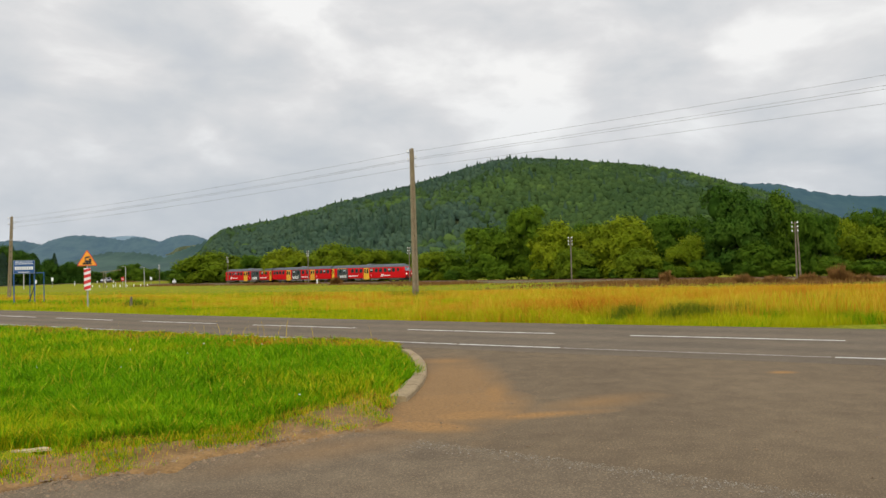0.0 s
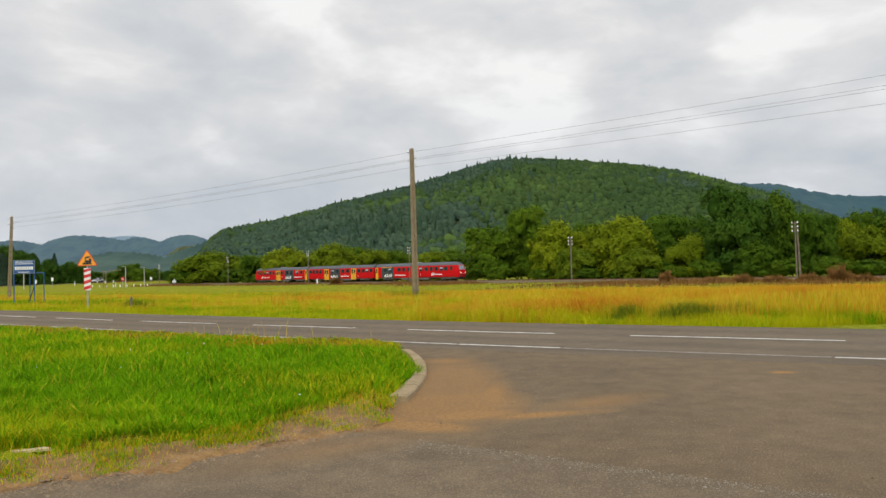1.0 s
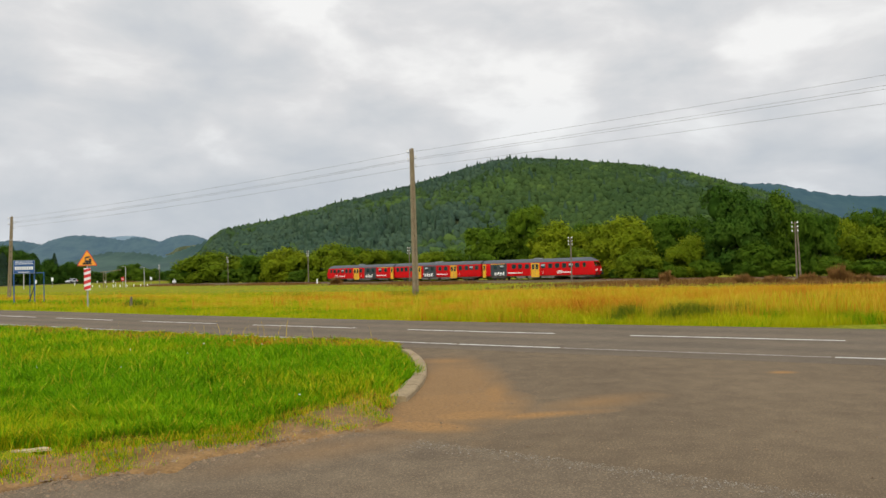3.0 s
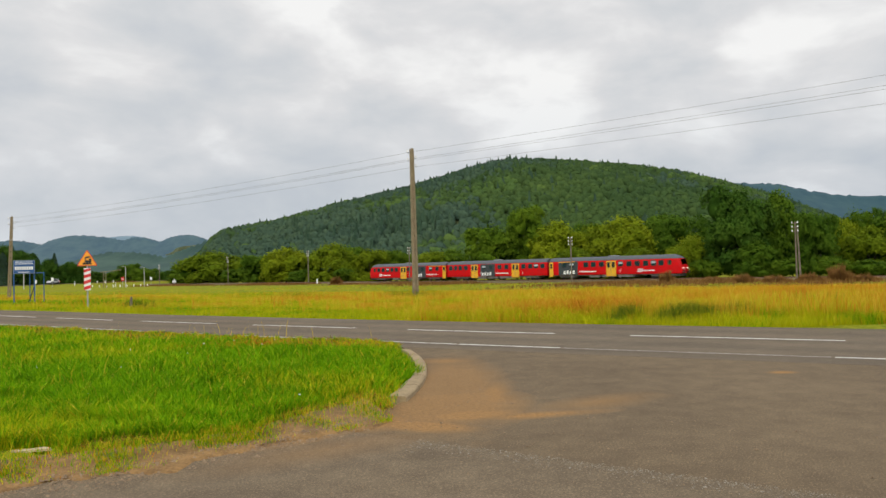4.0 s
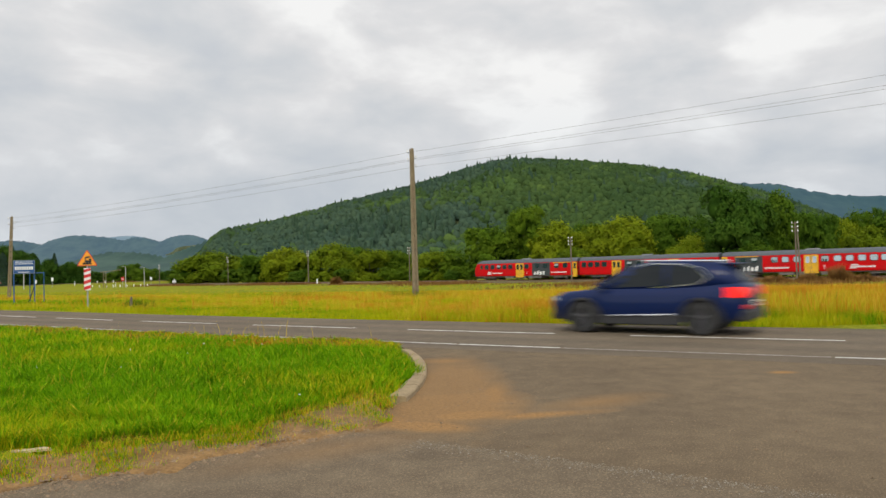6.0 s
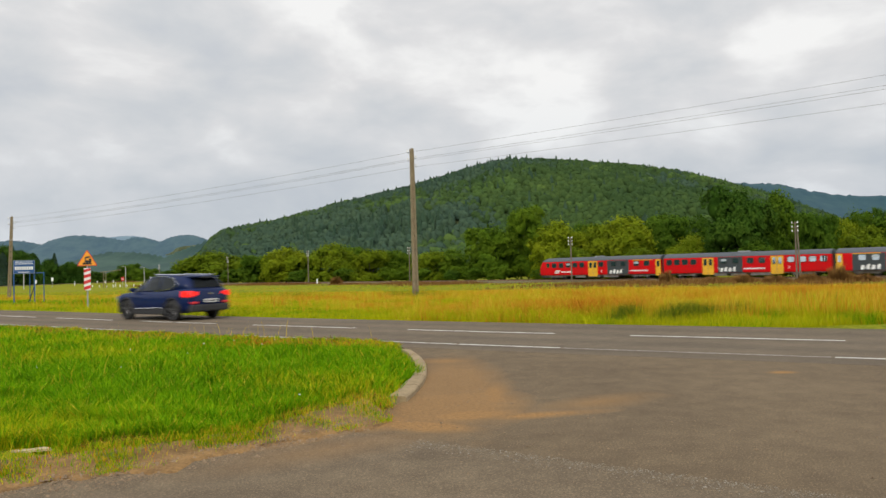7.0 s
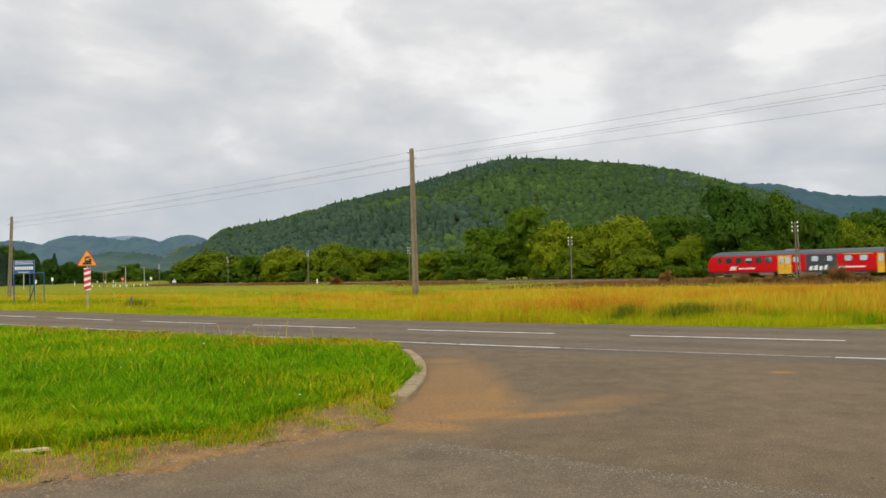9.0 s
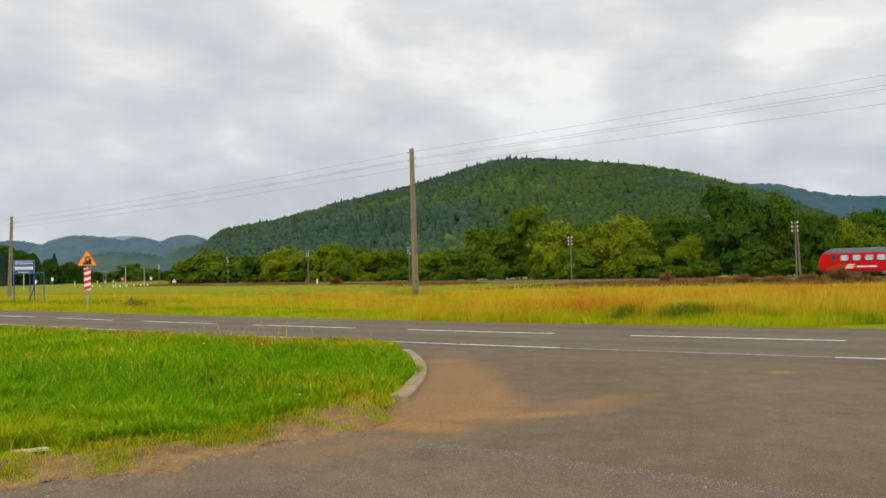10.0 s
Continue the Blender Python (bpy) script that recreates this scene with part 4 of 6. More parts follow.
def build_verge():
    rng = np.random.RandomState(8)
    n = 400000
    y = 1 / rng.uniform(1 / 24.0, 1 / 4.6, n)
    x = y * rng.uniform(-0.75, 0.02, n)
    keep = island(x, y) + 0.14 * wob(x, y, 2.3) > 0.16
    keep &= ((x + 3.58) / 0.36) ** 2 + ((y - 6.12) / 0.3) ** 2 > 1
    x, y = x[keep], y[keep]
    n = len(x)
    ins = island(x, y)
    edge = (ins < 0.55 + 0.3 * wob(x, y, 1.7)) & ((x < kerb_x(y) - 0.6) | (y < 9.0))
    z = height(x, y) + 0.13 * np.clip(ins / 0.6, 0, 1) - 0.02
    top = road_d(x * RU[0] + y * RU[1]) - 2.7 - (x * RN[0] + y * RN[1]) < 2.3 + 0.5 * wob(x, y, 0.9)
    patch = wob(x, y, 0.9) + rng.normal(0, 0.6, n)
    kinds = np.where(patch > 0.9, 1, 0)
    kinds = np.where(edge & (rng.rand(n) < 0.4), 2, kinds)
    dry = top & (wob(x, y, 1.1) + rng.normal(0, 0.6, n) > -0.8)
    kinds = np.where(dry & (rng.rand(n) < 0.45), 1, kinds)
    kinds = np.where((edge & (rng.rand(n) < 0.4)) | (dry & (rng.rand(n) < 0.25)), 4, np.where(dry & (rng.rand(n) < 0.2), 3, kinds))
    kinds = np.where(((x + 3.2) / 1.6) ** 2 + ((y - 14.4) / 0.5) ** 2 + rng.normal(0, 0.4, n) < 0.9, np.where(rng.rand(n) < 0.5, 3, kinds), kinds)
    kinds = np.where(rng.rand(n) < 0.035, 2, kinds)
    tuft = np.clip(0.7 * wob(x * 0.8 + y * 0.6, y * 0.8 - x * 0.6, 3.7) + 0.8 * wob(x + 7, y, 6.1) + 0.6 * wob(y, x, 9.3), -1, 1.7)
    h = 0.10 + 0.02 * wob(x, y, 1.3) + 0.06 * tuft + rng.uniform(-0.04, 0.12, n)
    h = np.clip(h, 0.035, 1)
    h = np.where(edge, h * 0.42, h)
    h = np.where(top, h * 0.5, h)
    w = (0.005 + 0.0007 * y) * np.where(rng.rand(n) < 0.15, 2.0, 1.0)
    blades("verge_grass", x, y, z, h, w, rng.uniform(0.1, 0.95, n), kinds, [M_LEAF, M_LIME, M_STRAW, M_RUST, M_BROWN],
           "lush bright green grass on the corner by the junction", 9)
    # a few tall dry stalks
    x, y = np.concatenate([rng.normal(-4.6, 0.5, 14), rng.uniform(-9, -1, 24)]), np.concatenate([rng.normal(16.2, 0.5, 14), rng.uniform(9, 16, 24)])
    s = island(x, y) > 0.1
    x, y = x[s], y[s]
    blades("tall_stalks", x, y, height(x, y) + 0.1, rng.uniform(0.3, 0.6, len(x)), np.full(len(x), 0.011), rng.uniform(0.1, 0.4, len(x)),
           np.zeros(len(x), int), [M_STRAW], "thin dry grass stalks above the verge", 10)


build_verge()


def build_grit():
    """Loose stones along the broken edge of the asphalt."""
    rng = np.random.RandomState(14)
    n = 9000
    x = rng.uniform(-6.5, -0.75, n)
    low = np.where(x > -2.2, 5.45 + 0.598 * np.clip(x + 3.4, 0, 9) ** 1.25, 5.45 + 0.46 * (x + 3.4))
    y = low - 0.05 + rng.normal(0, 0.2, n)
    s = rng.gamma(1.5, 0.0026, n) + 0.003
    extra = 1300
    ex, ey = rng.normal(0.5, 1.5, extra), rng.normal(7.2, 1.6, extra)
    x, y, s = np.concatenate([x, ex]), np.concatenate([y, ey]), np.concatenate([s, rng.gamma(1.5, 0.0018, extra) + 0.002])
    keep = (island(x, y) < 0.2) & (y > 3)
    x, y, s = x[keep], y[keep], s[keep]
    edge_y = np.where(x < -0.6, np.where(x > -2.2, 5.45 + 0.598 * np.clip(x + 3.4, 0, 9) ** 1.25, 5.45 + 0.46 * (x + 3.4)), 99)
    tpl = []
    for _ in range(5):
        v = np.array([(1, 0, 0), (-1, 0, 0), (0, 1, 0), (0, -1, 0), (0, 0, 0.8), (0, 0, -0.5)]) * rng.uniform(0.6, 1.2, (6, 1))
        tpl.append((v, np.array([(0, 2, 4), (2, 1, 4), (1, 3, 4), (3, 0, 4), (2, 0, 5), (1, 2, 5), (3, 1, 5), (0, 3, 5)])))
    v, t = scatter(tpl, x, y, np.clip((y - edge_y) * 0.15 + 0.03, 0.005, 0.035), s, s * 1.2, rng.uniform(0, 6.28, len(x)))
    tagged(new("loose_grit", raw_mesh("loose_grit", v, t, [M_GRIT])), "loose brown grit along the broken asphalt edge", "gravel", kind="stuff")


build_grit()


def build_tufts():
    rng = np.random.RandomState(19)
    n = 60000
    x = rng.uniform(-8, -0.55, n)
    low = np.where(x > -2.2, 5.45 + 0.598 * np.clip(x + 3.4, 0, 9) ** 1.25, 5.45 + 0.46 * (x + 3.4))
    off = np.abs(rng.normal(0, 0.26, n)) - 0.10
    y = low + off * (1 + 1.6 * smooth01((x + 1.9) / 1.2))
    keep = wob(x, y, 5.0) + rng.normal(0, 0.5, n) > 0.5 - off * 3.2
    x, y, off = x[keep], y[keep], off[keep]
    n = len(x)
    kinds = rng.choice(4, n, p=[0.42, 0.36, 0.13, 0.09])
    blades("dry_tufts", x, y, 0.02 + 0.1 * np.clip(off / 0.4, 0, 1), rng.uniform(0.012, 0.05, n) + 0.05 * np.clip(off, 0, 0.4), np.full(n, 0.0055), rng.uniform(0.2, 0.9, n), kinds,
           [M_LEAF, M_LIME, M_STRAW, M_RUST], "short dry brown grass on the earth shoulder", 20)
    # pale chips along the seam of the two asphalts
    n = 4200
    u, d = rng.uniform(-6, 3.9, n), 5.33 - np.abs(rng.normal(0, 0.15, n)) + 0.06
    p = RU * u[:, None] + RN * d[:, None]
    s = rng.gamma(1.5, 0.0014, n) + 0.0015
    v = np.array([(1, 0, 0), (-1, 0, 0), (0, 1, 0), (0, -1, 0), (0, 0, 0.8), (0, 0, -0.5)])
    tpl = [(v * rng.uniform(0.6, 1.2, (6, 1)), np.array([(0, 2, 4), (2, 1, 4), (1, 3, 4), (3, 0, 4), (2, 0, 5), (1, 2, 5), (3, 1, 5), (0, 3, 5)])) for _ in range(4)]
    q, t = scatter(tpl, p[:, 0], p[:, 1], np.full(n, 0.006), s, s * 1.3, rng.uniform(0, 6.28, n))
    tagged(new("stone_chips", raw_mesh("stone_chips", q, t, [M_CHIP])), "pale stone chips along the seam in the asphalt", "gravel", kind="stuff")


build_tufts()


def build_flowers():
    """Small white flower heads in the verge grass."""
    rng = np.random.RandomState(25)
    x, y = rng.uniform(-7, -0.8, 90), rng.uniform(6.5, 15.5, 90)
    q = island(x, y) > 0.4
    x, y = x[q][:15], y[q][:15]
    vs, ts = [], []
    for i, (a, b) in enumerate(zip(x, y)):
        z = gz0(a, b) + 0.13 + rng.uniform(0.08, 0.2)
        r = rng.uniform(0.009, 0.016)
        ring = [(a + r * math.cos(q), b + r * math.sin(q), z + rng.uniform(-0.004, 0.004)) for q in np.linspace(0, 5.5, 7)]
        vs += ring + [(a, b, z + 0.01), (a, b, z - 0.012)]
        o = i * 9
        ts += [(o + k, o + (k + 1) % 7, o + 7) for k in range(7)] + [(o + (k + 1) % 7, o + k, o + 8) for k in range(7)]
    tagged(new("white_flowers", raw_mesh("white_flowers", vs, ts, [M_WHITE])), "small white flower heads in the verge grass", "flowers", kind="stuff")


def gz0(x, y):
    return float(height(np.array([float(x)]), np.array([float(y)]))[0])


build_flowers()
# ---------- poles, wires, signs ----------


def gz(x, y):
    return float(height(np.array([float(x)]), np.array([float(y)]))[0])


def concrete_pole(x, y, top, lean=0.0):
    """A ladder-like concrete power pole: two tapering legs tied by blocks, hooks with insulators."""
    z0 = gz(x, y) - 0.3
    h = top - z0
    th = empty("power_pole", Matrix.Translation((x, y, z0)) @ pose(0, 0, 0, 0, lean, 28))
    tagged(th, "tall weathered concrete power pole with slotted side in the meadow", "pole")
    for s in (-1, 1):
        bm = bmesh.new()
        vs = [bm.verts.new((s * a + b, c, z)) for z, a, w, t in ((0, 0.105, 0.07, 0.12), (h * 0.8, 0.075, 0.06, 0.085), (h, 0.06, 0.055, 0.08)) for b, c in ((-w, -t), (w, -t), (w, t), (-w, t))]
        for k in (0, 4):
            for i in range(4):
                j = (i + 1) % 4
                bm.faces.new((vs[k + i], vs[k + j], vs[k + 4 + j], vs[k + 4 + i]))
        bm.faces.new(vs[:4][::-1])
        bm.faces.new(vs[-4:])
        bmesh.ops.recalc_face_normals(bm, faces=bm.faces)
        bmesh.ops.bevel(bm, geom=list(bm.edges), offset=0.012, segments=1, affect="EDGES")
        part("leg", bm, M_CONC, th)
    z = 0.2
    while z < h * 0.8:
        part("tie_block", box(bmesh.new(), -0.06, 0.06, -0.085 + z * 0.003, 0.085 - z * 0.003, z, z + 0.36), M_CONC, th)
        z += 0.58
    part("head_block", box(bmesh.new(), -0.07, 0.07, -0.075, 0.075, h * 0.8, h + 0.02, 0.01), M_CONC, th)
    for dz, s in ((0.18, -1), (0.52, 1), (0.68, -1), (1.05, 1)):
        bm = rod(bmesh.new(), (s * 0.1, 0, h - dz - 0.08), (s * 0.27, 0, h - dz - 0.08), 0.014)
        rod(bm, (s * 0.27, 0, h - dz - 0.08), (s * 0.27, 0, h - dz), 0.014)
        hook = part("hook", bm, M_IRON, th)
        bm = rod(bmesh.new(), (s * 0.27, 0, h - dz - 0.02), (s * 0.27, 0, h - dz + 0.05), 0.045, 0.035, 10)
        rod(bm, (s * 0.27, 0, h - dz + 0.05), (s * 0.27, 0, h - dz + 0.10), 0.03, 0.038, 10)
        part("insulator", bm, M_WHITE, th)
    return th


concrete_pole(-1.75, 45.37, 9.05, -0.3)
concrete_pole(33.5, 24.9, 10.6)


concrete_pole(-41.6, 70.3, 7.65, 2.0)


def wire(a, b, sag, r=0.0075):
    bm = bmesh.new()
    a, b = Vector(a), Vector(b)
    n = 24
    prev = None
    for i in range(n + 1):
        t = i / n
        p = a.lerp(b, t) - Vector((0, 0, sag * 4 * t * (1 - t)))
        ring = [bm.verts.new(p + Vector((0, r * math.cos(q), r * math.sin(q)))) for q in (0.5, 2.6, 4.7)]
        if prev:
            for k in range(3):
                bm.faces.new((prev[k], prev[(k + 1) % 3], ring[(k + 1) % 3], ring[k]))
        prev = ring
    ob = part("power_line", bm, M_CABLE)
    tagged(ob, "thin dark overhead power line sagging between poles", "cable", "power lines over the meadow")


for off, z1, z2, z0, in ((-0.13, 8.85, 10.45, 7.45), (0.16, 8.46, 10.0, 7.1), (-0.13, 8.32, 9.75, 6.95), (0.16, 7.93, 9.0, 6.6)):
    wire((-1.75 + off, 45.37, z1), (33.5 + off, 24.9, z2), 0.12)
    wire((-41.5 + off, 70.3, z0), (-1.75 + off, 45.37, z1), 0.25, 0.0085)


def telegraph_pole(x, y, top, double):
    z0 = -1.6
    h = top - z0
    th = empty("telegraph_pole", pose(x, y, z0, 0, 0, TRACK_YAW))
    tagged(th, "wooden railway telegraph pole with white insulators" + (" and a twin leg" if double else ""), "pole", "telegraph poles along the railway")
    part("shaft", rod(bmesh.new(), (0, 0, 0), (0, 0, h), 0.135, 0.095, 8), M_POLEWOOD, th)
    if double:
        part("brace_leg", rod(bmesh.new(), (0.5, 0, 0), (0.26, 0, h - 0.6), 0.15, 0.10, 8), M_POLEWOOD, th)
    for dz in (0.25, 0.85, 1.45):
        part("crossarm", box(bmesh.new(), -0.45, 0.45, -0.16, -0.1, h - dz - 0.05, h - dz + 0.05), M_POLEWOOD, th)
        for s in (-0.38, 0.38):
            part("insulator", rod(bmesh.new(), (s, -0.13, h - dz + 0.05), (s, -0.13, h - dz + 0.27), 0.10, 0.07, 8), M_WHITE, th)


TRACK_YAW = math.degrees(math.atan2(TRACK_D[1], TRACK_D[0]))
for x, y, top, double in ((50.5, 105.1, 7.1, True), (23.1, 132.7, 6.8, False), (-7.5, 162.8, 6.6, False), (-34.9, 189.6, 7.2, False), (-63.8, 217.5, 6.7, False), (-96.1, 248.5, 5.4, False)):
    telegraph_pole(x, y, top, double)


def loop_face(bm, pts, y):
    return bm.faces.new([bm.verts.new((x, y, z)) for x, z in pts])


def plate(pts, y0, y1):
    """A flat outline of (x, z) with thickness from y0 to y1; the front is y0."""
    bm = bmesh.new()
    f = loop_face(bm, pts, y0)
    r = bmesh.ops.extrude_face_region(bm, geom=[f])
    for v in r["geom"]:
        if isinstance(v, bmesh.types.BMVert):
            v.co.y = y1
    bmesh.ops.recalc_face_normals(bm, faces=bm.faces)
    return bm


def round_tri(r, k, cz):
    """A triangle of circumradius r with rounded corners."""
    out = []
    for c in (90, 210, 330):
        for a in (-60, -20, 20, 60):
            out.append(((r - 2 * k) * math.cos(radians(c)) + k * math.cos(radians(c + a)), cz + (r - 2 * k) * math.sin(radians(c)) + k * math.sin(radians(c + a))))
    return out


def crossing_sign():
    th = empty("railway_warning_sign", pose(-17.27, 35.61, 0, 0, 0, 20))
    tagged(th, "amber triangular railway warning sign above a red and white striped marker", "road sign")
    part("post", rod(bmesh.new(), (0, 0.06, -0.3), (0, 0.06, 2.75), 0.035, 0.035, 10), M_STEEL, th)
    cz = 2.40
    tri = part("triangle", plate(round_tri(0.535, 0.045, cz), 0.0, 0.02), M_SIGNRED, th, "red bordered amber triangle")
    part("amber_field", plate(round_tri(0.475, 0.035, cz), -0.008, -0.002), M_AMBER, tri)
    # a steam engine in black: boiler, cab, chimney, wheels, frame, smoke
    eng = [box(bmesh.new(), -0.10, 0.17, -0.016, -0.010, cz - 0.10, cz + 0.01), box(bmesh.new(), 0.08, 0.19, -0.016, -0.010, cz - 0.10, cz + 0.09),
           box(bmesh.new(), -0.09, -0.05, -0.016, -0.010, cz, cz + 0.08), box(bmesh.new(), -0.20, 0.21, -0.016, -0.010, cz - 0.19, cz - 0.14)]
    for bm in eng:
        part("engine_symbol", bm, M_BLACK, tri, "black steam engine silhouette")
    for x in (-0.12, 0.0, 0.12):
        part("engine_symbol", rod(bmesh.new(), (x, -0.016, cz - 0.14), (x, -0.009, cz - 0.14), 0.055, 0.055, 12), M_BLACK, tri)
    part("smoke_symbol", plate([(-0.12, cz + 0.09), (0.05, cz + 0.12), (0.16, cz + 0.14), (0.10, cz + 0.20), (-0.05, cz + 0.19)], -0.016, -0.010), M_BLACK, tri)
    board = part("marker_board", box(bmesh.new(), -0.15, 0.15, 0.0, 0.02, 0.95, 2.03, 0.006), M_WHITE, th, "white marker board with red slanting stripes")
    for k in range(4):
        z = 0.96 + k * 0.285
        lo, hi = max(z, 0.952), min(z + 0.15, 2.028)
        part("stripe", plate([(-0.15, lo), (0.15, min(lo + 0.10, 2.028)), (0.15, min(hi + 0.10, 2.028)), (-0.15, hi)], -0.007, -0.002), M_SIGNRED, board)


crossing_sign()


def blue_board():
    th = empty("town_sign", pose(-28.15, 49.3, -0.15, 0, 0, 28))
    tagged(th, "blue roadside board with white lettering on steel posts", "sign board")
    for x in (-0.6, 0.6):
        part("post", rod(bmesh.new(), (x, 0.05, -0.3), (x, 0.05, 3.0), 0.04, 0.04, 8), M_SIGNBLUE, th, "blue steel post")
    part("brace", rod(bmesh.new(), (0.6, 0.05, 1.25), (0.2, 0.35, 0.0), 0.035), M_IRON, th)
    for x0, x1 in ((-0.1, -0.06), (0.75, 0.79)):
        part("rear_post", rod(bmesh.new(), (x0 + 0.4, 1.4, -0.2), (x0 + 0.4, 1.4, 2.2), 0.03), M_SIGNBLUE, th)
    part("rear_rail", rod(bmesh.new(), (0.3, 1.4, 2.15), (1.15, 1.4, 2.15), 0.03), M_SIGNBLUE, th)
    b = part("board", box(bmesh.new(), -0.60, 0.60, -0.03, 0.0, 2.12, 2.98, 0.015), M_SIGNBLUE, th)
    part("border", box(bmesh.new(), -0.62, 0.62, 0.002, 0.02, 2.10, 3.0), M_STEEL, b)
    for z0, z1, a, c in ((2.86, 2.91, -0.5, 0.5), (2.74, 2.79, -0.53, 0.53), (2.18, 2.23, -0.36, 0.36)):
        x = a
        rng = random.Random(int(z0 * 100))
        while x < c:
            w = min(rng.uniform(0.12, 0.3), c - x)
            part("text_bar", box(bmesh.new(), x, x + w, -0.036, -0.032, z0, z1), M_WHITE, b)
            x += w + 0.03
    for i in range(8):
        x = -0.54 + i * 0.137
        part("text_bar", box(bmesh.new(), x, x + 0.105, -0.036, -0.032, 2.36, 2.58), M_WHITE, b)


blue_board()

# ---------- level crossing and roadside bits ----------


def white_post(x, y, h=0.6):
    z = gz(x, y)
    th = empty("guard_post", pose(x, y, z))
    tagged(th, "short white painted concrete guard post by the level crossing", "post", "guard posts at the crossing")
    part("shaft", box(bmesh.new(), -0.12, 0.12, -0.12, 0.12, -0.2, h, 0.03), M_WHITE, th)
    part("cap", box(bmesh.new(), -0.135, 0.135, -0.135, 0.135, h, h + 0.12, 0.03), M_WHITE, th)


for i in range(9):
    white_post(-109.5 + i * 1.9, 229 + i * 0.6)
for i in range(3):
    white_post(-116.5 + i * 1.2, 247 + i * 3.4)
white_post(-99.5, 205, 0.9)


def lamp_post(x, y, h, label):
    th = empty("street_lamp", pose(x, y, gz(x, y)))
    tagged(th, label, "street lamp", "lamps at the crossing")
    part("mast", rod(bmesh.new(), (0, 0, -0.2), (0, 0, h), 0.15, 0.09, 8), M_CONC2, th)
    part("arm", rod(bmesh.new(), (0, 0, h - 0.1), (-0.7, 0, h + 0.15), 0.06, 0.05, 6), M_STEEL, th)
    part("lamp_head", box(bmesh.new(), -1.2, -0.6, -0.14, 0.14, h + 0.1, h + 0.24, 0.04), M_STEEL, th)


M_CONC2 = simple("light_concrete", (0.36, 0.36, 0.35), (0.52, 0.51, 0.49), 0.9, scale=2)
lamp_post(-96.1, 222, 6.2, "grey concrete lamp post at the level crossing")
lamp_post(-92.9, 228, 6.0, "grey concrete lamp post near the guard posts")
lamp_post(-112.0, 196, 5.4, "slim pole beside the far stretch of road")


def crossing_signal(x, y):
    th = empty("crossing_signal", pose(x, y, gz(x, y), 0, 0, 15))
    tagged(th, "railway crossing post with a red and white warning head", "signal")
    part("post", rod(bmesh.new(), (0, 0, -0.2), (0, 0, 3.1), 0.06), M_STEEL, th)
    part("panel", box(bmesh.new(), -0.42, 0.42, -0.08, -0.02, 2.0, 3.1, 0.05), M_SIGNRED, th)
    part("stripe", box(bmesh.new(), -0.3, 0.3, -0.10, -0.085, 2.45, 2.65), M_WHITE, th)


crossing_signal(-93.5, 214)


def gantry(x, y):
    th = empty("portal_mast", pose(x, y, gz(x, y), 0, 0, 10))
    tagged(th, "grey steel mast with a long horizontal arm by the crossing", "mast")
    for a in (-0.35, 0.35):
        part("leg", rod(bmesh.new(), (a, 0, -0.2), (a, 0, 4.9), 0.08), M_CONC, th)
    for k in range(5):
        part("lattice_bar", rod(bmesh.new(), (-0.35, 0, 0.4 + k * 0.9), (0.35, 0, 1.2 + k * 0.9), 0.04), M_CONC, th)
    part("arm", rod(bmesh.new(), (-1.2, 0, 4.6), (4.6, 0, 5.2), 0.09), M_CONC, th)


gantry(-99.2, 215)


def cabinet(x, y):
    th = empty("trackside_cabinet", pose(x, y, gz(x, y)))
    tagged(th, "small white trackside box on a dark post", "cabinet")
    part("stand", box(bmesh.new(), -0.5, 0.5, -0.25, 0.25, -0.2, 0.85, 0.02), M_IRON, th)
    part("housing", box(bmesh.new(), -0.6, 0.6, -0.4, 0.4, 0.85, 1.6, 0.05), M_WHITE, th)
    part("cowl", rod(bmesh.new(), (0, 0, 1.6), (0, 0, 2.3), 0.18, 0.1, 8), M_WHITE, th)


cabinet(-93.5, 255)


def reflector_post(x, y):
    th = empty("delineator", pose(x, y, gz(x, y)))
    tagged(th, "slim white plastic roadside delineator with black band", "post", "delineators along the road")
    part("body", box(bmesh.new(), -0.09, 0.09, -0.06, 0.06, -0.1, 1.5, 0.02), M_WHITE, th)
    part("band", box(bmesh.new(), -0.095, 0.095, -0.065, 0.065, 1.0, 1.2), M_BLACK, th)


for x, y in ((-113.5, 226), (-101.0, 226)):
    reflector_post(x, y)


def small_sign(x, y, h):
    th = empty("small_road_sign", pose(x, y, gz(x, y), 0, 0, 15))
    tagged(th, "small pale road sign on a thin post", "road sign")
    part("post", rod(bmesh.new(), (0, 0, -0.2), (0, 0, h), 0.05), M_STEEL, th)
    part("plate", box(bmesh.new(), -0.32, 0.32, -0.08, -0.05, h - 0.95, h, 0.02), M_WHITE, th)


small_sign(-112.9, 212, 2.9)
small_sign(-98.0, 246, 3.0)
small_sign(-105.6, 190, 2.9)


def stake(x, y, h):
    th = tagged(part("wooden_stake", rod(bmesh.new(), (0, 0, -0.2), (0.05, 0, h), 0.07, 0.05, 7), M_POLEWOOD), "short dark weathered stake in the grass", "stake")
    th.matrix_basis = pose(x, y, gz(x, y))


stake(-15.15, 35.5, 0.6)
km = empty("kilometre_post", pose(-32.3, 187.5, -1.5))
tagged(km, "small white kilometre post beside the railway", "post")
part("shaft", box(bmesh.new(), -0.16, 0.16, -0.12, 0.12, -0.2, 1.4, 0.03), M_WHITE, km)
part("foot", box(bmesh.new(), -0.24, 0.24, -0.2, 0.2, -0.2, 0.15, 0.03), M_CONC, km)


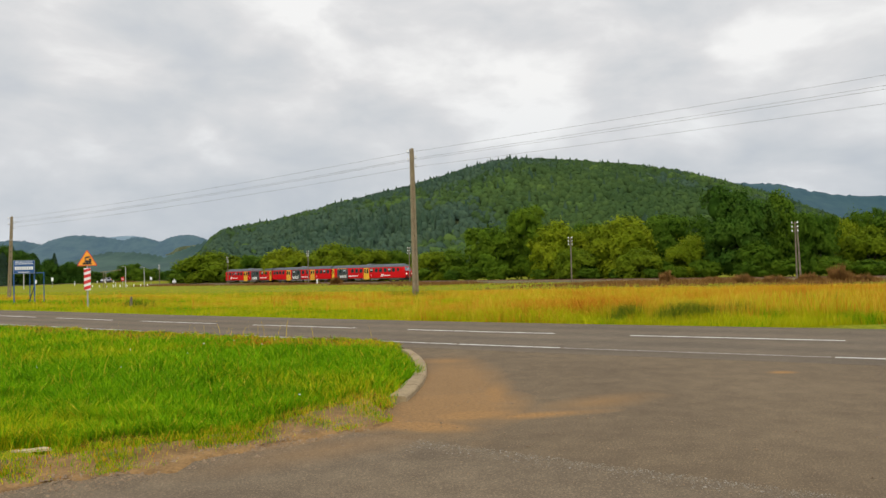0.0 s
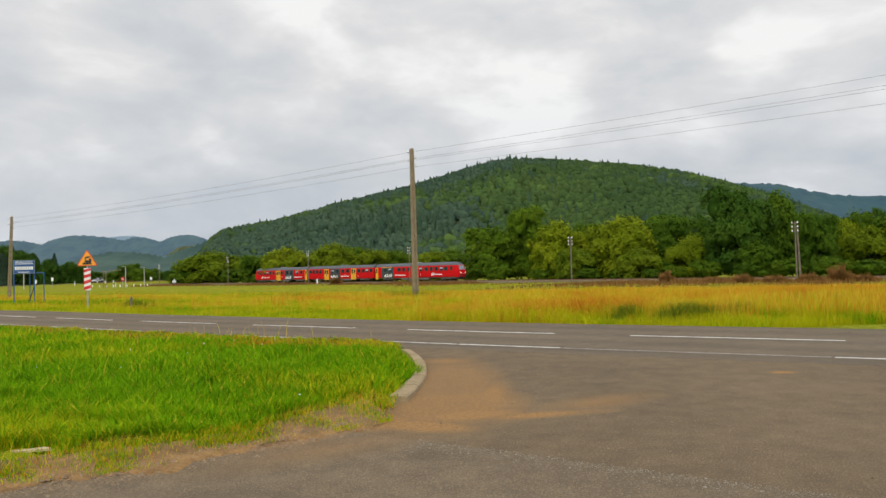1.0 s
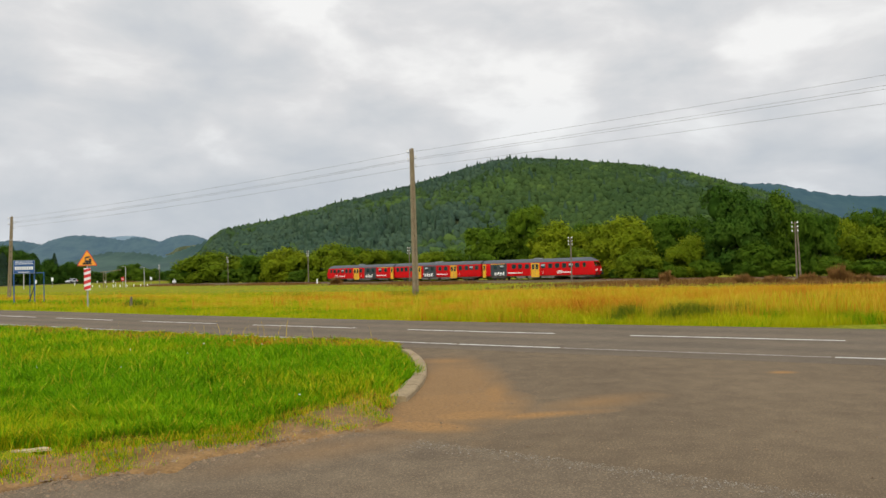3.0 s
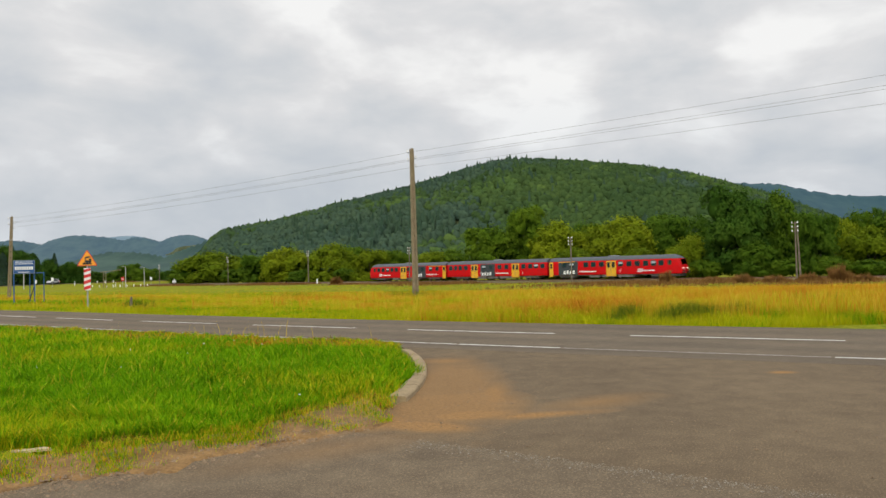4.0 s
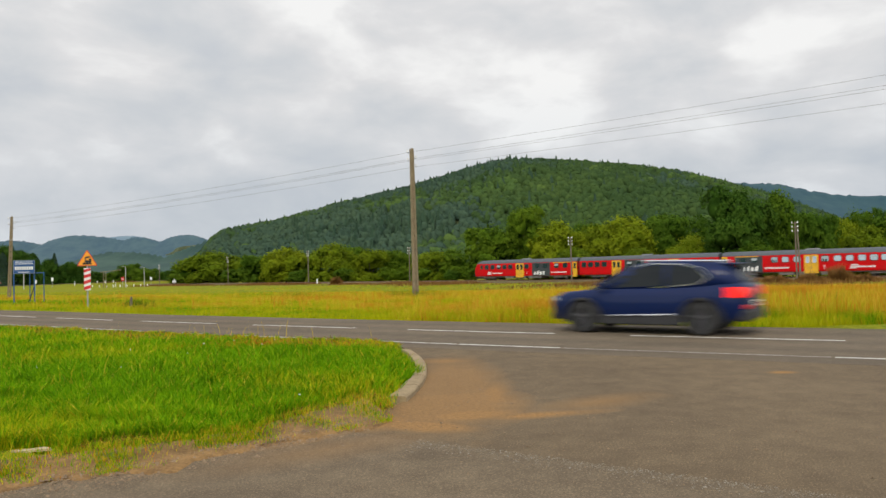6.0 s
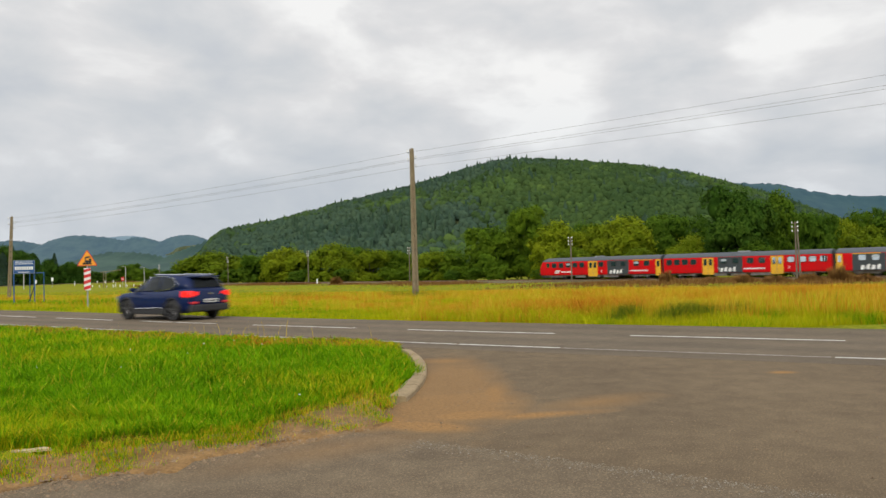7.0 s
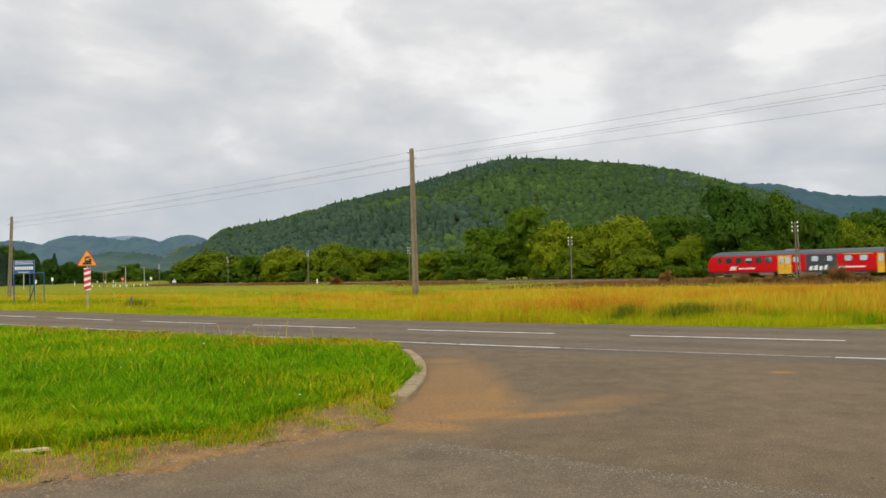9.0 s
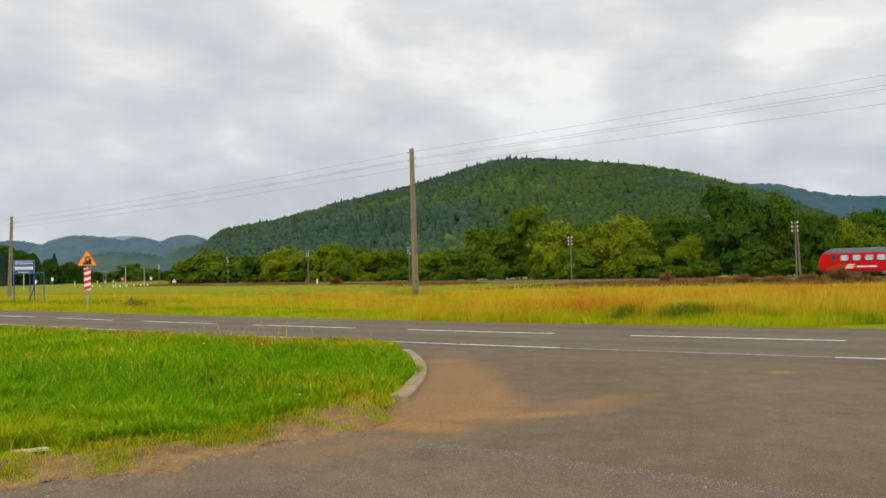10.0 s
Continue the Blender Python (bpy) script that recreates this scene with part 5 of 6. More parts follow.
def flat_board():
    bm = bmesh.new()
    pts = [(-0.18 + 0.36 * i / 8, 0.035 * math.sin(0.4 + i * 0.29) + 0.006 * math.sin(i * 1.3)) for i in range(9)] + [(0.18 - 0.36 * i / 8, -0.035 * math.sin(0.5 + i * 0.29) - 0.006 * math.sin(i * 0.9)) for i in range(9)]
    top = [bm.verts.new((x, y, 0.03 + 0.012 * math.sin(x * 12))) for x, y in pts]
    low = [bm.verts.new((x, y, 0.01 + 0.012 * math.sin(x * 12))) for x, y in pts]
    bm.faces.new(top)
    bm.faces.new(low[::-1])
    for i in range(len(pts)):
        j = (i + 1) % len(pts)
        bm.faces.new((top[i], low[i], low[j], top[j]))
    bmesh.ops.recalc_face_normals(bm, faces=bm.faces)
    ob = tagged(part("flat_stone", bm, M_PALE), "pale flat slab of stone lying at the grass edge", "stone")
    ob.matrix_basis = pose(-3.53, 6.27, 0.065, 3, 0, -6)


M_PALE = simple("pale_stone", (0.38, 0.29, 0.17), (0.54, 0.44, 0.28), 0.8, scale=5)
flat_board()
# ---------- train ----------
def gloss(name, col, rough=0.3, coat=0.0, metal=0.0, dirt=0.25):
    m, n, l, b = material(name, rough, metal)
    nt = m.node_tree
    f = noise_node(nt, 1.7, 5, 0.65, "Object")
    dark = tuple(c * (1 - dirt) + 0.03 * dirt for c in col)
    l.new(ramp(nt, f, [(0.35, dark), (0.65, col)]), b.inputs["Base Color"])
    b.inputs["Coat Weight"].default_value = coat
    return m


def glow(name, col, strength):
    m, n, l, b = material(name, 0.3)
    b.inputs["Base Color"].default_value = (*col, 1)
    b.inputs["Emission Color"].default_value = (*col, 1)
    b.inputs["Emission Strength"].default_value = strength
    return m


M_RED = gloss("train_red_paint", (0.60, 0.003, 0.006), 0.6)
M_RED.node_tree.nodes["Principled BSDF"].inputs["Specular IOR Level"].default_value = 0.1
M_PANEL = gloss("anthracite_paint", (0.035, 0.045, 0.055), 0.4, 0.1)
M_ROOF = gloss("roof_grey", (0.075, 0.085, 0.10), 0.6)
M_YELLOW = gloss("door_yellow", (0.78, 0.42, 0.02), 0.4, 0.1)
M_TGLASS = gloss("coated_train_glass", (0.36, 0.40, 0.43), 0.04, metal=1.0, dirt=0.15)
M_TLIGHT = gloss("bright_window_blind", (0.40, 0.45, 0.50), 0.2)
M_TWHITE = gloss("lettering_white", (0.78, 0.78, 0.78), 0.5, dirt=0.1)
M_UNDER = simple("dusty_underframe", (0.07, 0.065, 0.06), (0.22, 0.20, 0.18), 0.8, scale=1.5)
M_HEAD = glow("headlight_glow", (1.0, 0.9, 0.75), 0.6)

BODY = [(0.80, 1.36), (1.0, 1.42), (2.0, 1.44), (2.9, 1.43), (3.36, 1.38)]
ROOF = [(3.36, 1.39), (3.60, 1.27), (3.85, 0.95), (4.02, 0.5), (4.10, 0.0)]


def nose(z):
    """How far the cab front lies behind the train's tip at a height."""
    return float(np.interp(z, [0.8, 1.2, 1.9, 2.2, 3.3, 3.7, 4.1], [0.30, 0.08, 0.0, 0.18, 0.62, 1.0, 1.8]))


def hull(levels, half, cab, rear_cab, close_low):
    """A skin along the car, half its length each way; cab ends are drawn in to a raked nose."""
    loop = [(-y, z) for z, y in levels] + [(y, z) for z, y in levels[::-1] if y > 0]
    stations = []
    for end, is_cab in ((1, cab), (-1, rear_cab)):
        if is_cab:
            st = [(end, 3.0, 0.0, 1.0), (end, 1.5, 0.5, 0.95), (end, 0.55, 0.8, 0.87), (end, 0.0, 1.0, 0.74)]
        else:
            st = [(end, 0.3, 0.0, 1.0)]
        stations.append(st)
    order = stations[1][::-1] + stations[0]
    bm = bmesh.new()
    rings = []
    for end, inset, bend_in, k in order:
        rings.append([bm.verts.new((end * (half - inset - nose(z) * bend_in), y * k, z)) for y, z in loop])
    n = len(loop)
    for r0, r1 in zip(rings, rings[1:]):
        for i in range(n if close_low else n - 1):
            bm.faces.new((r0[i], r0[(i + 1) % n], r1[(i + 1) % n], r1[i]))
    bm.faces.new(rings[0][::-1])
    bm.faces.new(rings[-1])
    bmesh.ops.recalc_face_normals(bm, faces=bm.faces)
    return bm


def rounded_plate(x0, x1, z0, z1, r, y0, y1):
    pts = []
    for cx, cz, a0 in ((x1 - r, z1 - r, 0), (x0 + r, z1 - r, 90), (x0 + r, z0 + r, 180), (x1 - r, z0 + r, 270)):
        for a in (0, 45, 90):
            pts.append((cx + r * math.cos(radians(a0 + a)), cz + r * math.sin(radians(a0 + a))))
    return plate(pts, y0, y1)


def side(bm_of, name, mat, parent, label=""):
    """A piece on both long sides, seen the same from either."""
    for s in (-1, 1):
        bm = bm_of(s)
        part(name, bm, mat, parent, label)


def railcar(front, length, cab, rear_cab, doors, narrow, windows, panels, strips, logo, text, pale=()):
    """One car; all places are metres behind the train's tip."""
    mid = front + length / 2
    half = length / 2
    th = empty("railcar")
    tagged(th, "red railcar with yellow doors and a dark panel" if not cab and not rear_cab else "red diesel railcar with driving cab and yellow doors",
           "train", "cars of the train")

    def X(s):
        return mid - s
    body = part("body", hull(BODY, half, cab, rear_cab, True), M_RED, th, "glossy red car body")
    part("roof", hull(ROOF, half, cab, rear_cab, True), M_ROOF, th, "dark grey rounded roof")
    for s in (-1, 1):
        def put(name, x0, x1, z0, z1, mat, parent, r=0.0, out=1.45, label="", thick=0.03):
            a, b = s * out, s * (out - thick)
            bm = rounded_plate(x0, x1, z0, z1, r, a, b) if r else box(bmesh.new(), x0, x1, min(a, b), max(a, b), z0, z1)
            if r:
                # glazing leans in with the side of the car
                for v in bm.verts:
                    v.co.y += s * (3.12 - v.co.z) * 0.04
            return part(name, bm, mat, parent, label)
        for a, b in panels:
            put("side_panel", X(b), X(a), 0.82, 3.3, M_PANEL, body, out=1.452, label="dark anthracite side panel")
        for a, b in strips:
            put("class_stripe", X(b), X(a), 3.2, 3.31, M_YELLOW, body, out=1.458, label="yellow stripe above the windows")
        for a, b in doors:
            d = put("door", X(b), X(a), 0.50, 3.28, M_YELLOW, th, out=1.472, thick=0.06, label="yellow double folding door")
            c = (X(a) + X(b)) / 2
            put("door_gap", c - 0.025, c + 0.025, 0.52, 3.26, M_UNDER, d, out=1.476, thick=0.02)
            for x0, x1 in ((X(b) + 0.22, c - 0.2), (c + 0.2, X(a) - 0.22)):
                put("door_window", x0, x1, 2.05, 3.05, M_TGLASS, d, 0.1, out=1.482)
        for a, b in narrow:
            d = put("door", X(b), X(a), 0.50, 3.28, M_YELLOW, th, out=1.472, thick=0.06, label="narrow yellow door")
            put("door_window", X(b) + 0.22, X(a) - 0.22, 2.05, 3.05, M_TGLASS, d, 0.1, out=1.482)
        for i, w in enumerate(windows):
            f = put("window", X(w) - 0.52, X(w) + 0.52, 2.22, 3.12, M_IRON, th, 0.2, out=1.462, label="rounded train window with dark frame")
            put("pane", X(w) - 0.46, X(w) + 0.46, 2.28, 3.06, M_TGLASS, f, 0.17, out=1.468)
            if w in pale:
                put("blind", X(w) - 0.44, X(w) + 0.44, 2.62, 3.0, M_TLIGHT, f, 0.1, out=1.474, label="pale drawn blind")
        a, b = logo
        lx = X(b)
        wide = b - a
        if wide > 2:
            # a mark of plain slanting strokes
            for k in range(4):
                x0 = lx + wide * (k / 4.0) + 0.05
                w = wide / 4 - 0.12
                e = s * 1.465
                bm = plate([(x0, 0.95 + 0.1 * (k % 2)), (x0 + w * 0.8, 0.95), (x0 + w, 1.55 + 0.25 * (k % 2)), (x0 + w * 0.25, 1.6)], e, e - s * 0.012)
                part("logo_stroke", bm, M_TWHITE, body)
        elif wide > 0.9:
            for k in range(3):
                e = s * 1.465
                x0 = lx + 0.1 * k
                part("logo_stroke", plate([(x0, 1.18 + 0.24 * k), (x0 + wide * 0.75, 1.18 + 0.24 * k), (x0 + wide, 1.34 + 0.24 * k), (x0 + 0.25, 1.34 + 0.24 * k)], e, e - s * 0.012), M_TWHITE, body)
        else:
            e = s * 1.465
            part("pictogram", plate([(lx + 0.5 * math.cos(q) + 0.4, 1.55 + 0.42 * math.sin(q)) for q in np.linspace(0, 5.6, 9)], e, e - s * 0.012), M_TWHITE, body)
        for a, _ in doors:
            # class numeral beside the door, in straight strokes
            for x0, x1, z0, z1 in ((0.0, 0.2, 1.63, 1.68), (0.15, 0.2, 1.46, 1.68), (0.0, 0.2, 1.43, 1.48), (0.0, 0.05, 1.25, 1.45), (0.0, 0.2, 1.22, 1.27)):
                x0, x1 = (x0, x1) if s < 0 else (0.2 - x1, 0.2 - x0)
                put("numeral_stroke", X(a) + 0.75 + x0, X(a) + 0.75 + x1, z0, z1, M_TWHITE, body, out=1.462, thick=0.02)
        for a, b in text:
            x, end = X(b), X(a)
            rng = random.Random(int(a * 10))
            while x < end - 0.1:
                w = min(rng.uniform(0.2, 0.42), end - x)
                put("text_bar", x, x + w, 1.28, 1.52, M_TWHITE, body, out=1.462, thick=0.02)
                x += w + 0.09
    # underframe, bogies
    part("underframe", box(bmesh.new(), -half + 1.2, half - 1.2, -1.15, 1.15, 0.62, 0.80), M_UNDER, th)
    for x0, x1 in ((-4.6, -2.4), (-1.8, 0.6), (1.4, 4.4)):
        part("equipment_box", box(bmesh.new(), x0, x1, -1.28, 1.28, 0.30, 0.78, 0.05), M_UNDER, th)
    for bx in (-half + 4.2, half - 4.2):
        bog = part("bogie", box(bmesh.new(), bx - 1.7, bx + 1.7, -1.12, 1.12, 0.38, 0.62, 0.06), M_UNDER, th)
        for wx in (-1.2, 1.2):
            for y in (-0.75, 0.75):
                bm = rod(bmesh.new(), (bx + wx, y - 0.07, 0.45), (bx + wx, y + 0.07, 0.45), 0.45, 0.45, 20)
                rod(bm, (bx + wx, y - 0.12, 0.45), (bx + wx, y + 0.12, 0.45), 0.13, 0.13, 10)
                part("wheel", bm, M_IRON, bog)
            part("axle_box", box(bmesh.new(), bx + wx - 0.16, bx + wx + 0.16, -1.2, 1.2, 0.33, 0.58, 0.03), M_UNDER, bog)
    part("roof_vent", box(bmesh.new(), -0.9, 0.9, -0.4, 0.4, 4.05, 4.24, 0.06), M_STEEL, th)
    for end, is_cab in ((1, cab), (-1, rear_cab)):
        if is_cab:
            e = end * half
            # raked windscreen, lamps, buffer beam, skirt
            for y0, y1 in ((-0.95, -0.05), (0.05, 0.95)):
                bm = bmesh.new()
                pts = []
                for z in (2.35, 3.25):
                    x = e - end * (nose(z) - 0.035)
                    for y in ((y0, y1) if z < 3 else (y1, y0)):
                        pts.append(bm.verts.new((x, y * (1 if z < 3 else 0.93), z)))
                bm.faces.new(pts)
                bmesh.ops.solidify(bm, geom=bm.faces[:], thickness=0.03)
                part("windscreen", bm, M_TGLASS, th, "raked dark windscreen")
            for y in (-0.72, 0.72):
                part("headlight", rod(bmesh.new(), (e - end * 0.35, y, 1.75), (e - end * -0.04, y, 1.75), 0.085, 0.07, 12), M_HEAD if end > 0 else M_SIGNRED, th, "round lamp in the nose")
                part("lamp_band", box(bmesh.new(), e - 0.12 - 0.12 * end, e + 0.12 - 0.12 * end, y - 0.25, y + 0.25, 1.52, 1.58), M_TWHITE, th)
                bm = rod(bmesh.new(), (e - end * 0.3, y * 1.2, 1.05), (e + end * 0.15, y * 1.2, 1.05), 0.09, 0.09, 10)
                rod(bm, (e + end * 0.12, y * 1.2, 1.05), (e + end * 0.18, y * 1.2, 1.05), 0.22, 0.22, 14)
                part("buffer", bm, M_IRON, th)
            part("skirt", box(bmesh.new(), min(e - end * 0.5, e - end * 2.6), max(e - end * 0.5, e - end * 2.6), -1.1, 1.1, 0.32, 0.80, 0.08), M_IRON, th)
            for y in (-1.44, 1.44):
                part("cab_window", rounded_plate(min(e - end * 1.9, e - end * 2.6), max(e - end * 1.9, e - end * 2.6), 2.3, 3.1, 0.15, y, y * 0.97), M_TGLASS, th)
        else:
            part("gangway", box(bmesh.new(), min(end * (half - 0.3), end * (half + 0.02)), max(end * (half - 0.3), end * (half + 0.02)), -0.75, 0.75, 0.95, 3.5, 0.05), M_IRON, th, "black rubber gangway between cars")
    return th, mid


cars_of_train = [
    railcar(0.0, 27.3, True, False, [(12.55, 14.5)], [(26.15, 27.0)], [3.8, 5.2, 6.7, 8.3, 9.9, 11.6, 15.5, 17.2, 18.8, 21.9, 23.6], [(20.6, 24.9)], [(21.2, 24.9)],
            (21.2, 23.9), [(16.7, 20.3), (5.0, 7.4)], (5.2, 21.9, 11.6)),
    railcar(27.35, 26.95, False, False, [(34.4, 36.25), (45.3, 47.15)], [], [28.7, 30.2, 31.6, 33.3, 37.6, 39.4, 41.7, 43.6, 48.7, 50.2, 51.6, 53.0], [(40.6, 44.6)], [],
            (41.6, 44.3), [(37.2, 40.4)], (30.2, 43.6)),
    railcar(54.35, 25.95, False, True, [(67.05, 69.0)], [(54.6, 55.5)], [57.2, 59.2, 61.8, 63.7, 66.3, 70.4, 71.9, 73.4, 75.0, 76.6], [(60.7, 65.0)], [(56.0, 59.9)],
            (61.9, 64.6), [(57.0, 60.5), (72.4, 75.0)], (59.2, 73.4)),
]
# the small white mark on the end cars
for (th, mid), s0 in ((cars_of_train[0], 7.9), (cars_of_train[2], 76.0)):
    for s in (-1, 1):
        for k in range(3):
            e = s * 1.465
            x0 = mid - s0 - 0.6 + 0.1 * k
            part("logo_stroke", plate([(x0, 1.15 + 0.22 * k), (x0 + 1.0, 1.15 + 0.22 * k), (x0 + 1.2, 1.3 + 0.22 * k), (x0 + 0.25, 1.3 + 0.22 * k)], e, e - s * 0.012), M_TWHITE, th)

# ---------- road cars ----------
M_TYRE = simple("tyre_rubber", (0.012, 0.012, 0.012), (0.035, 0.035, 0.035), 0.85, scale=9)
M_RIM = gloss("alloy_rim", (0.10, 0.10, 0.105), 0.45, 0, 0.6)
M_CARGLASS = gloss("car_window_glass", (0.012, 0.016, 0.018), 0.05)
M_CLAD = simple("black_cladding", (0.012, 0.012, 0.014), (0.03, 0.03, 0.032), 0.65, scale=9)
M_CARGLASS.node_tree.nodes["Principled BSDF"].inputs["Specular IOR Level"].default_value = 0.15
M_CHROME = gloss("chrome_trim", (0.72, 0.73, 0.75), 0.15, 0, 1.0)
M_TAIL = glow("tail_light_glow", (0.85, 0.012, 0.01), 0.55)


def lofted(rows, loop_of):
    """Rings of points along x, closed at both ends."""
    bm = bmesh.new()
    rings = [[bm.verts.new((x, y, z)) for y, z in loop_of(r)] for x, *r in rows]
    n = len(rings[0])
    for a, b in zip(rings, rings[1:]):
        for i in range(n):
            bm.faces.new((a[i], a[(i + 1) % n], b[(i + 1) % n], b[i]))
    bm.faces.new(rings[0][::-1])
    bm.faces.new(rings[-1])
    bmesh.ops.recalc_face_normals(bm, faces=bm.faces)
    return bm


def cutter(bm, cx, r):
    """Opens round wheel arches by pushing the lower skin up round the wheel."""
    for v in bm.verts:
        dx = abs(v.co.x - cx)
        if dx < r and abs(v.co.y) > 0.5:
            top = 0.34 + math.sqrt(r * r - dx * dx)
            if v.co.z < top:
                v.co.z = top


def suv(label, paint, brake):
    th = empty("car")
    tagged(th, label, "car")

    def lower(r):
        w, z0, zs, zt = r
        half = [(w * 0.86, z0), (w * 0.97, z0 + 0.12), (w, 0.62), (w * 0.985, 0.82), (w * 0.95, zs), (w * 0.80, zt)]
        return [(-y, z) for y, z in half] + [(y, z) for y, z in half[::-1]]
    xs = [(0.0, 0.70, 0.46, 0.98, 1.00), (0.06, 0.80, 0.36, 1.02, 1.06), (0.18, 0.87, 0.30, 1.04, 1.09), (0.35, 0.90, 0.28, 1.05, 1.10)]
    xs += [(0.45 + 0.07 * i, 0.915, 0.26, 1.05 - 0.004 * i, 1.10 - 0.006 * i) for i in range(14)]
    xs += [(1.5 + 0.3 * i, 0.918, 0.24, 1.00 - 0.005 * i, 1.03 - 0.006 * i) for i in range(6)]
    xs += [(3.08 + 0.07 * i, 0.915 - 0.003 * i, 0.25, 0.965 - 0.006 * i, 1.005 - 0.006 * i) for i in range(14)]
    xs += [(4.1, 0.85, 0.28, 0.86, 0.905), (4.3, 0.76, 0.32, 0.76, 0.82), (4.42, 0.62, 0.38, 0.66, 0.72), (4.45, 0.5, 0.42, 0.6, 0.66)]
    bm = lofted(xs, lower)
    for cx in (0.9, 3.55):
        cutter(bm, cx, 0.41)
    body = part("body", bm, paint, th, smooth=True)
    # cabin in body colour, with panes let into it
    cabin = [(0.10, 0.70, 0.60, 1.02, 1.06), (0.22, 0.78, 0.60, 1.03, 1.26), (0.36, 0.82, 0.62, 1.03, 1.44), (0.60, 0.85, 0.64, 1.02, 1.54), (1.0, 0.865, 0.66, 1.01, 1.585),
             (1.7, 0.87, 0.67, 0.99, 1.605), (2.2, 0.87, 0.66, 0.98, 1.57), (2.5, 0.865, 0.64, 0.97, 1.50), (3.0, 0.84, 0.60, 0.96, 1.25), (3.5, 0.78, 0.52, 0.94, 0.99)]

    def upper(r):
        w0, w1, zb, zt = r
        half = [(w0, zb), (w0 * 0.45 + w1 * 0.55, zb * 0.4 + zt * 0.6), (w1, zt - 0.03), (w1 * 0.6, zt)]
        return [(-y, z) for y, z in half] + [(y, z) for y, z in half[::-1]]
    part("cabin", lofted(cabin, upper), paint, th, "", True)
    roof = part("roof_spoiler", box(bmesh.new(), 0.20, 0.55, -0.58, 0.58, 1.47, 1.515, 0.02), paint, th)
    part("brake_light", box(bmesh.new(), 0.185, 0.215, -0.22, 0.22, 1.45, 1.50), M_TAIL if brake else M_CLAD, roof, "unlit third brake light")
    cx_ = [c[0] for c in cabin]

    def skin(x, z):
        w0, w1, zb, zt = (float(np.interp(x, cx_, [c[k] for c in cabin])) for k in (1, 2, 3, 4))
        zm, wm = zb * 0.4 + zt * 0.6, w0 * 0.45 + w1 * 0.55
        return float(np.interp(z, [zb, zm, zt - 0.03], [w0, wm, w1]))

    def pane_on(outline, s):
        """A pane that follows the side of the cabin: rows of (x, low z, high z)."""
        bm = bmesh.new()
        prev = None
        for x, z0, z1 in outline:
            col = [bm.verts.new((x, s * (skin(x, z) + 0.012), z)) for z in np.linspace(z0, z1, 4)]
            if prev:
                for k in range(3):
                    bm.faces.new((prev[k], col[k], col[k + 1], prev[k + 1]))
            prev = col
        bmesh.ops.recalc_face_normals(bm, faces=bm.faces)
        bmesh.ops.solidify(bm, geom=bm.faces[:], thickness=0.006)
        return bm
    for s in (-1, 1):
        part("side_window", pane_on([(0.78, 1.22, 1.27), (0.95, 1.12, 1.39), (1.2, 1.075, 1.46), (1.6, 1.06, 1.50)], s), M_CARGLASS, th, "dark tinted window")
        part("side_window", pane_on([(1.68, 1.06, 1.505), (2.0, 1.045, 1.495), (2.3, 1.035, 1.45), (2.7, 1.02, 1.31), (3.05, 1.005, 1.12), (3.2, 1.0, 1.03)], s), M_CARGLASS, th, "dark tinted window")
    bm = bmesh.new()
    v = [bm.verts.new(q) for q in ((3.36, -0.66, 1.075), (3.36, 0.66, 1.075), (2.62, 0.56, 1.475), (2.62, -0.56, 1.475))]
    bm.faces.new(v)
    bmesh.ops.solidify(bm, geom=bm.faces[:], thickness=0.01)
    part("windscreen", bm, M_CARGLASS, th)
    for s in (-1, 1):
        part("roof_rail", rod(bmesh.new(), (0.6, s * 0.62, 1.56), (2.2, s * 0.62, 1.60), 0.022), M_CHROME, roof)
        for a, b in (((0.74, 1.20), (0.95, 1.09)), ((0.95, 1.09), (1.6, 1.03)), ((1.6, 1.03), (3.22, 0.985)), ((0.74, 1.20), (0.95, 1.42)), ((0.95, 1.42), (1.3, 1.505)), ((1.3, 1.505), (2.0, 1.53)), ((2.0, 1.53), (2.35, 1.47))):
            part("window_trim", rod(bmesh.new(), (a[0], s * (skin(*a) + 0.01), a[1]), (b[0], s * (skin(*b) + 0.01), b[1]), 0.013, 0.013, 6), M_CHROME, th, "chrome strip round the windows")
        part("sill", box(bmesh.new(), 1.3, 3.15, s * 0.86 - 0.06, s * 0.86 + 0.06, 0.20, 0.42, 0.03), M_CLAD, th)
        part("sill_trim", rod(bmesh.new(), (1.45, s * 0.93, 0.44), (2.9, s * 0.93, 0.40), 0.02), M_CHROME, th)
        part("mirror", box(bmesh.new(), 2.95, 3.12, s * 0.98 - 0.1, s * 0.98 + 0.1, 1.0, 1.14, 0.04), paint, th)
        bm = lofted([(-0.015, 0.50, 0.80, 0.86), (0.03, 0.46, 0.84, 0.89), (0.15, 0.50, 0.88, 0.88), (0.40, 0.84, 0.905, 0.905)],
                    lambda r: [(s * min(r[0], r[1]), 0.88), (s * r[1], 0.80), (s * r[2], 0.87), (s * r[1], 1.01), (s * r[0], 0.97)])
        part("tail_light", bm, M_TAIL, th, "glowing red tail light")
        part("reflector", box(bmesh.new(), -0.03, 0.06, s * 0.66 - 0.14, s * 0.66 + 0.14, 0.56, 0.64, 0.02), M_SIGNRED, th)
        part("headlight", box(bmesh.new(), 4.0, 4.31, s * 0.66 - 0.13, s * 0.66 + 0.13, 0.70, 0.82, 0.04), M_TLIGHT, th)
        for cx in (0.9, 3.55):
            y0, y1 = s * 0.70, s * 0.915
            bm = bmesh.new()
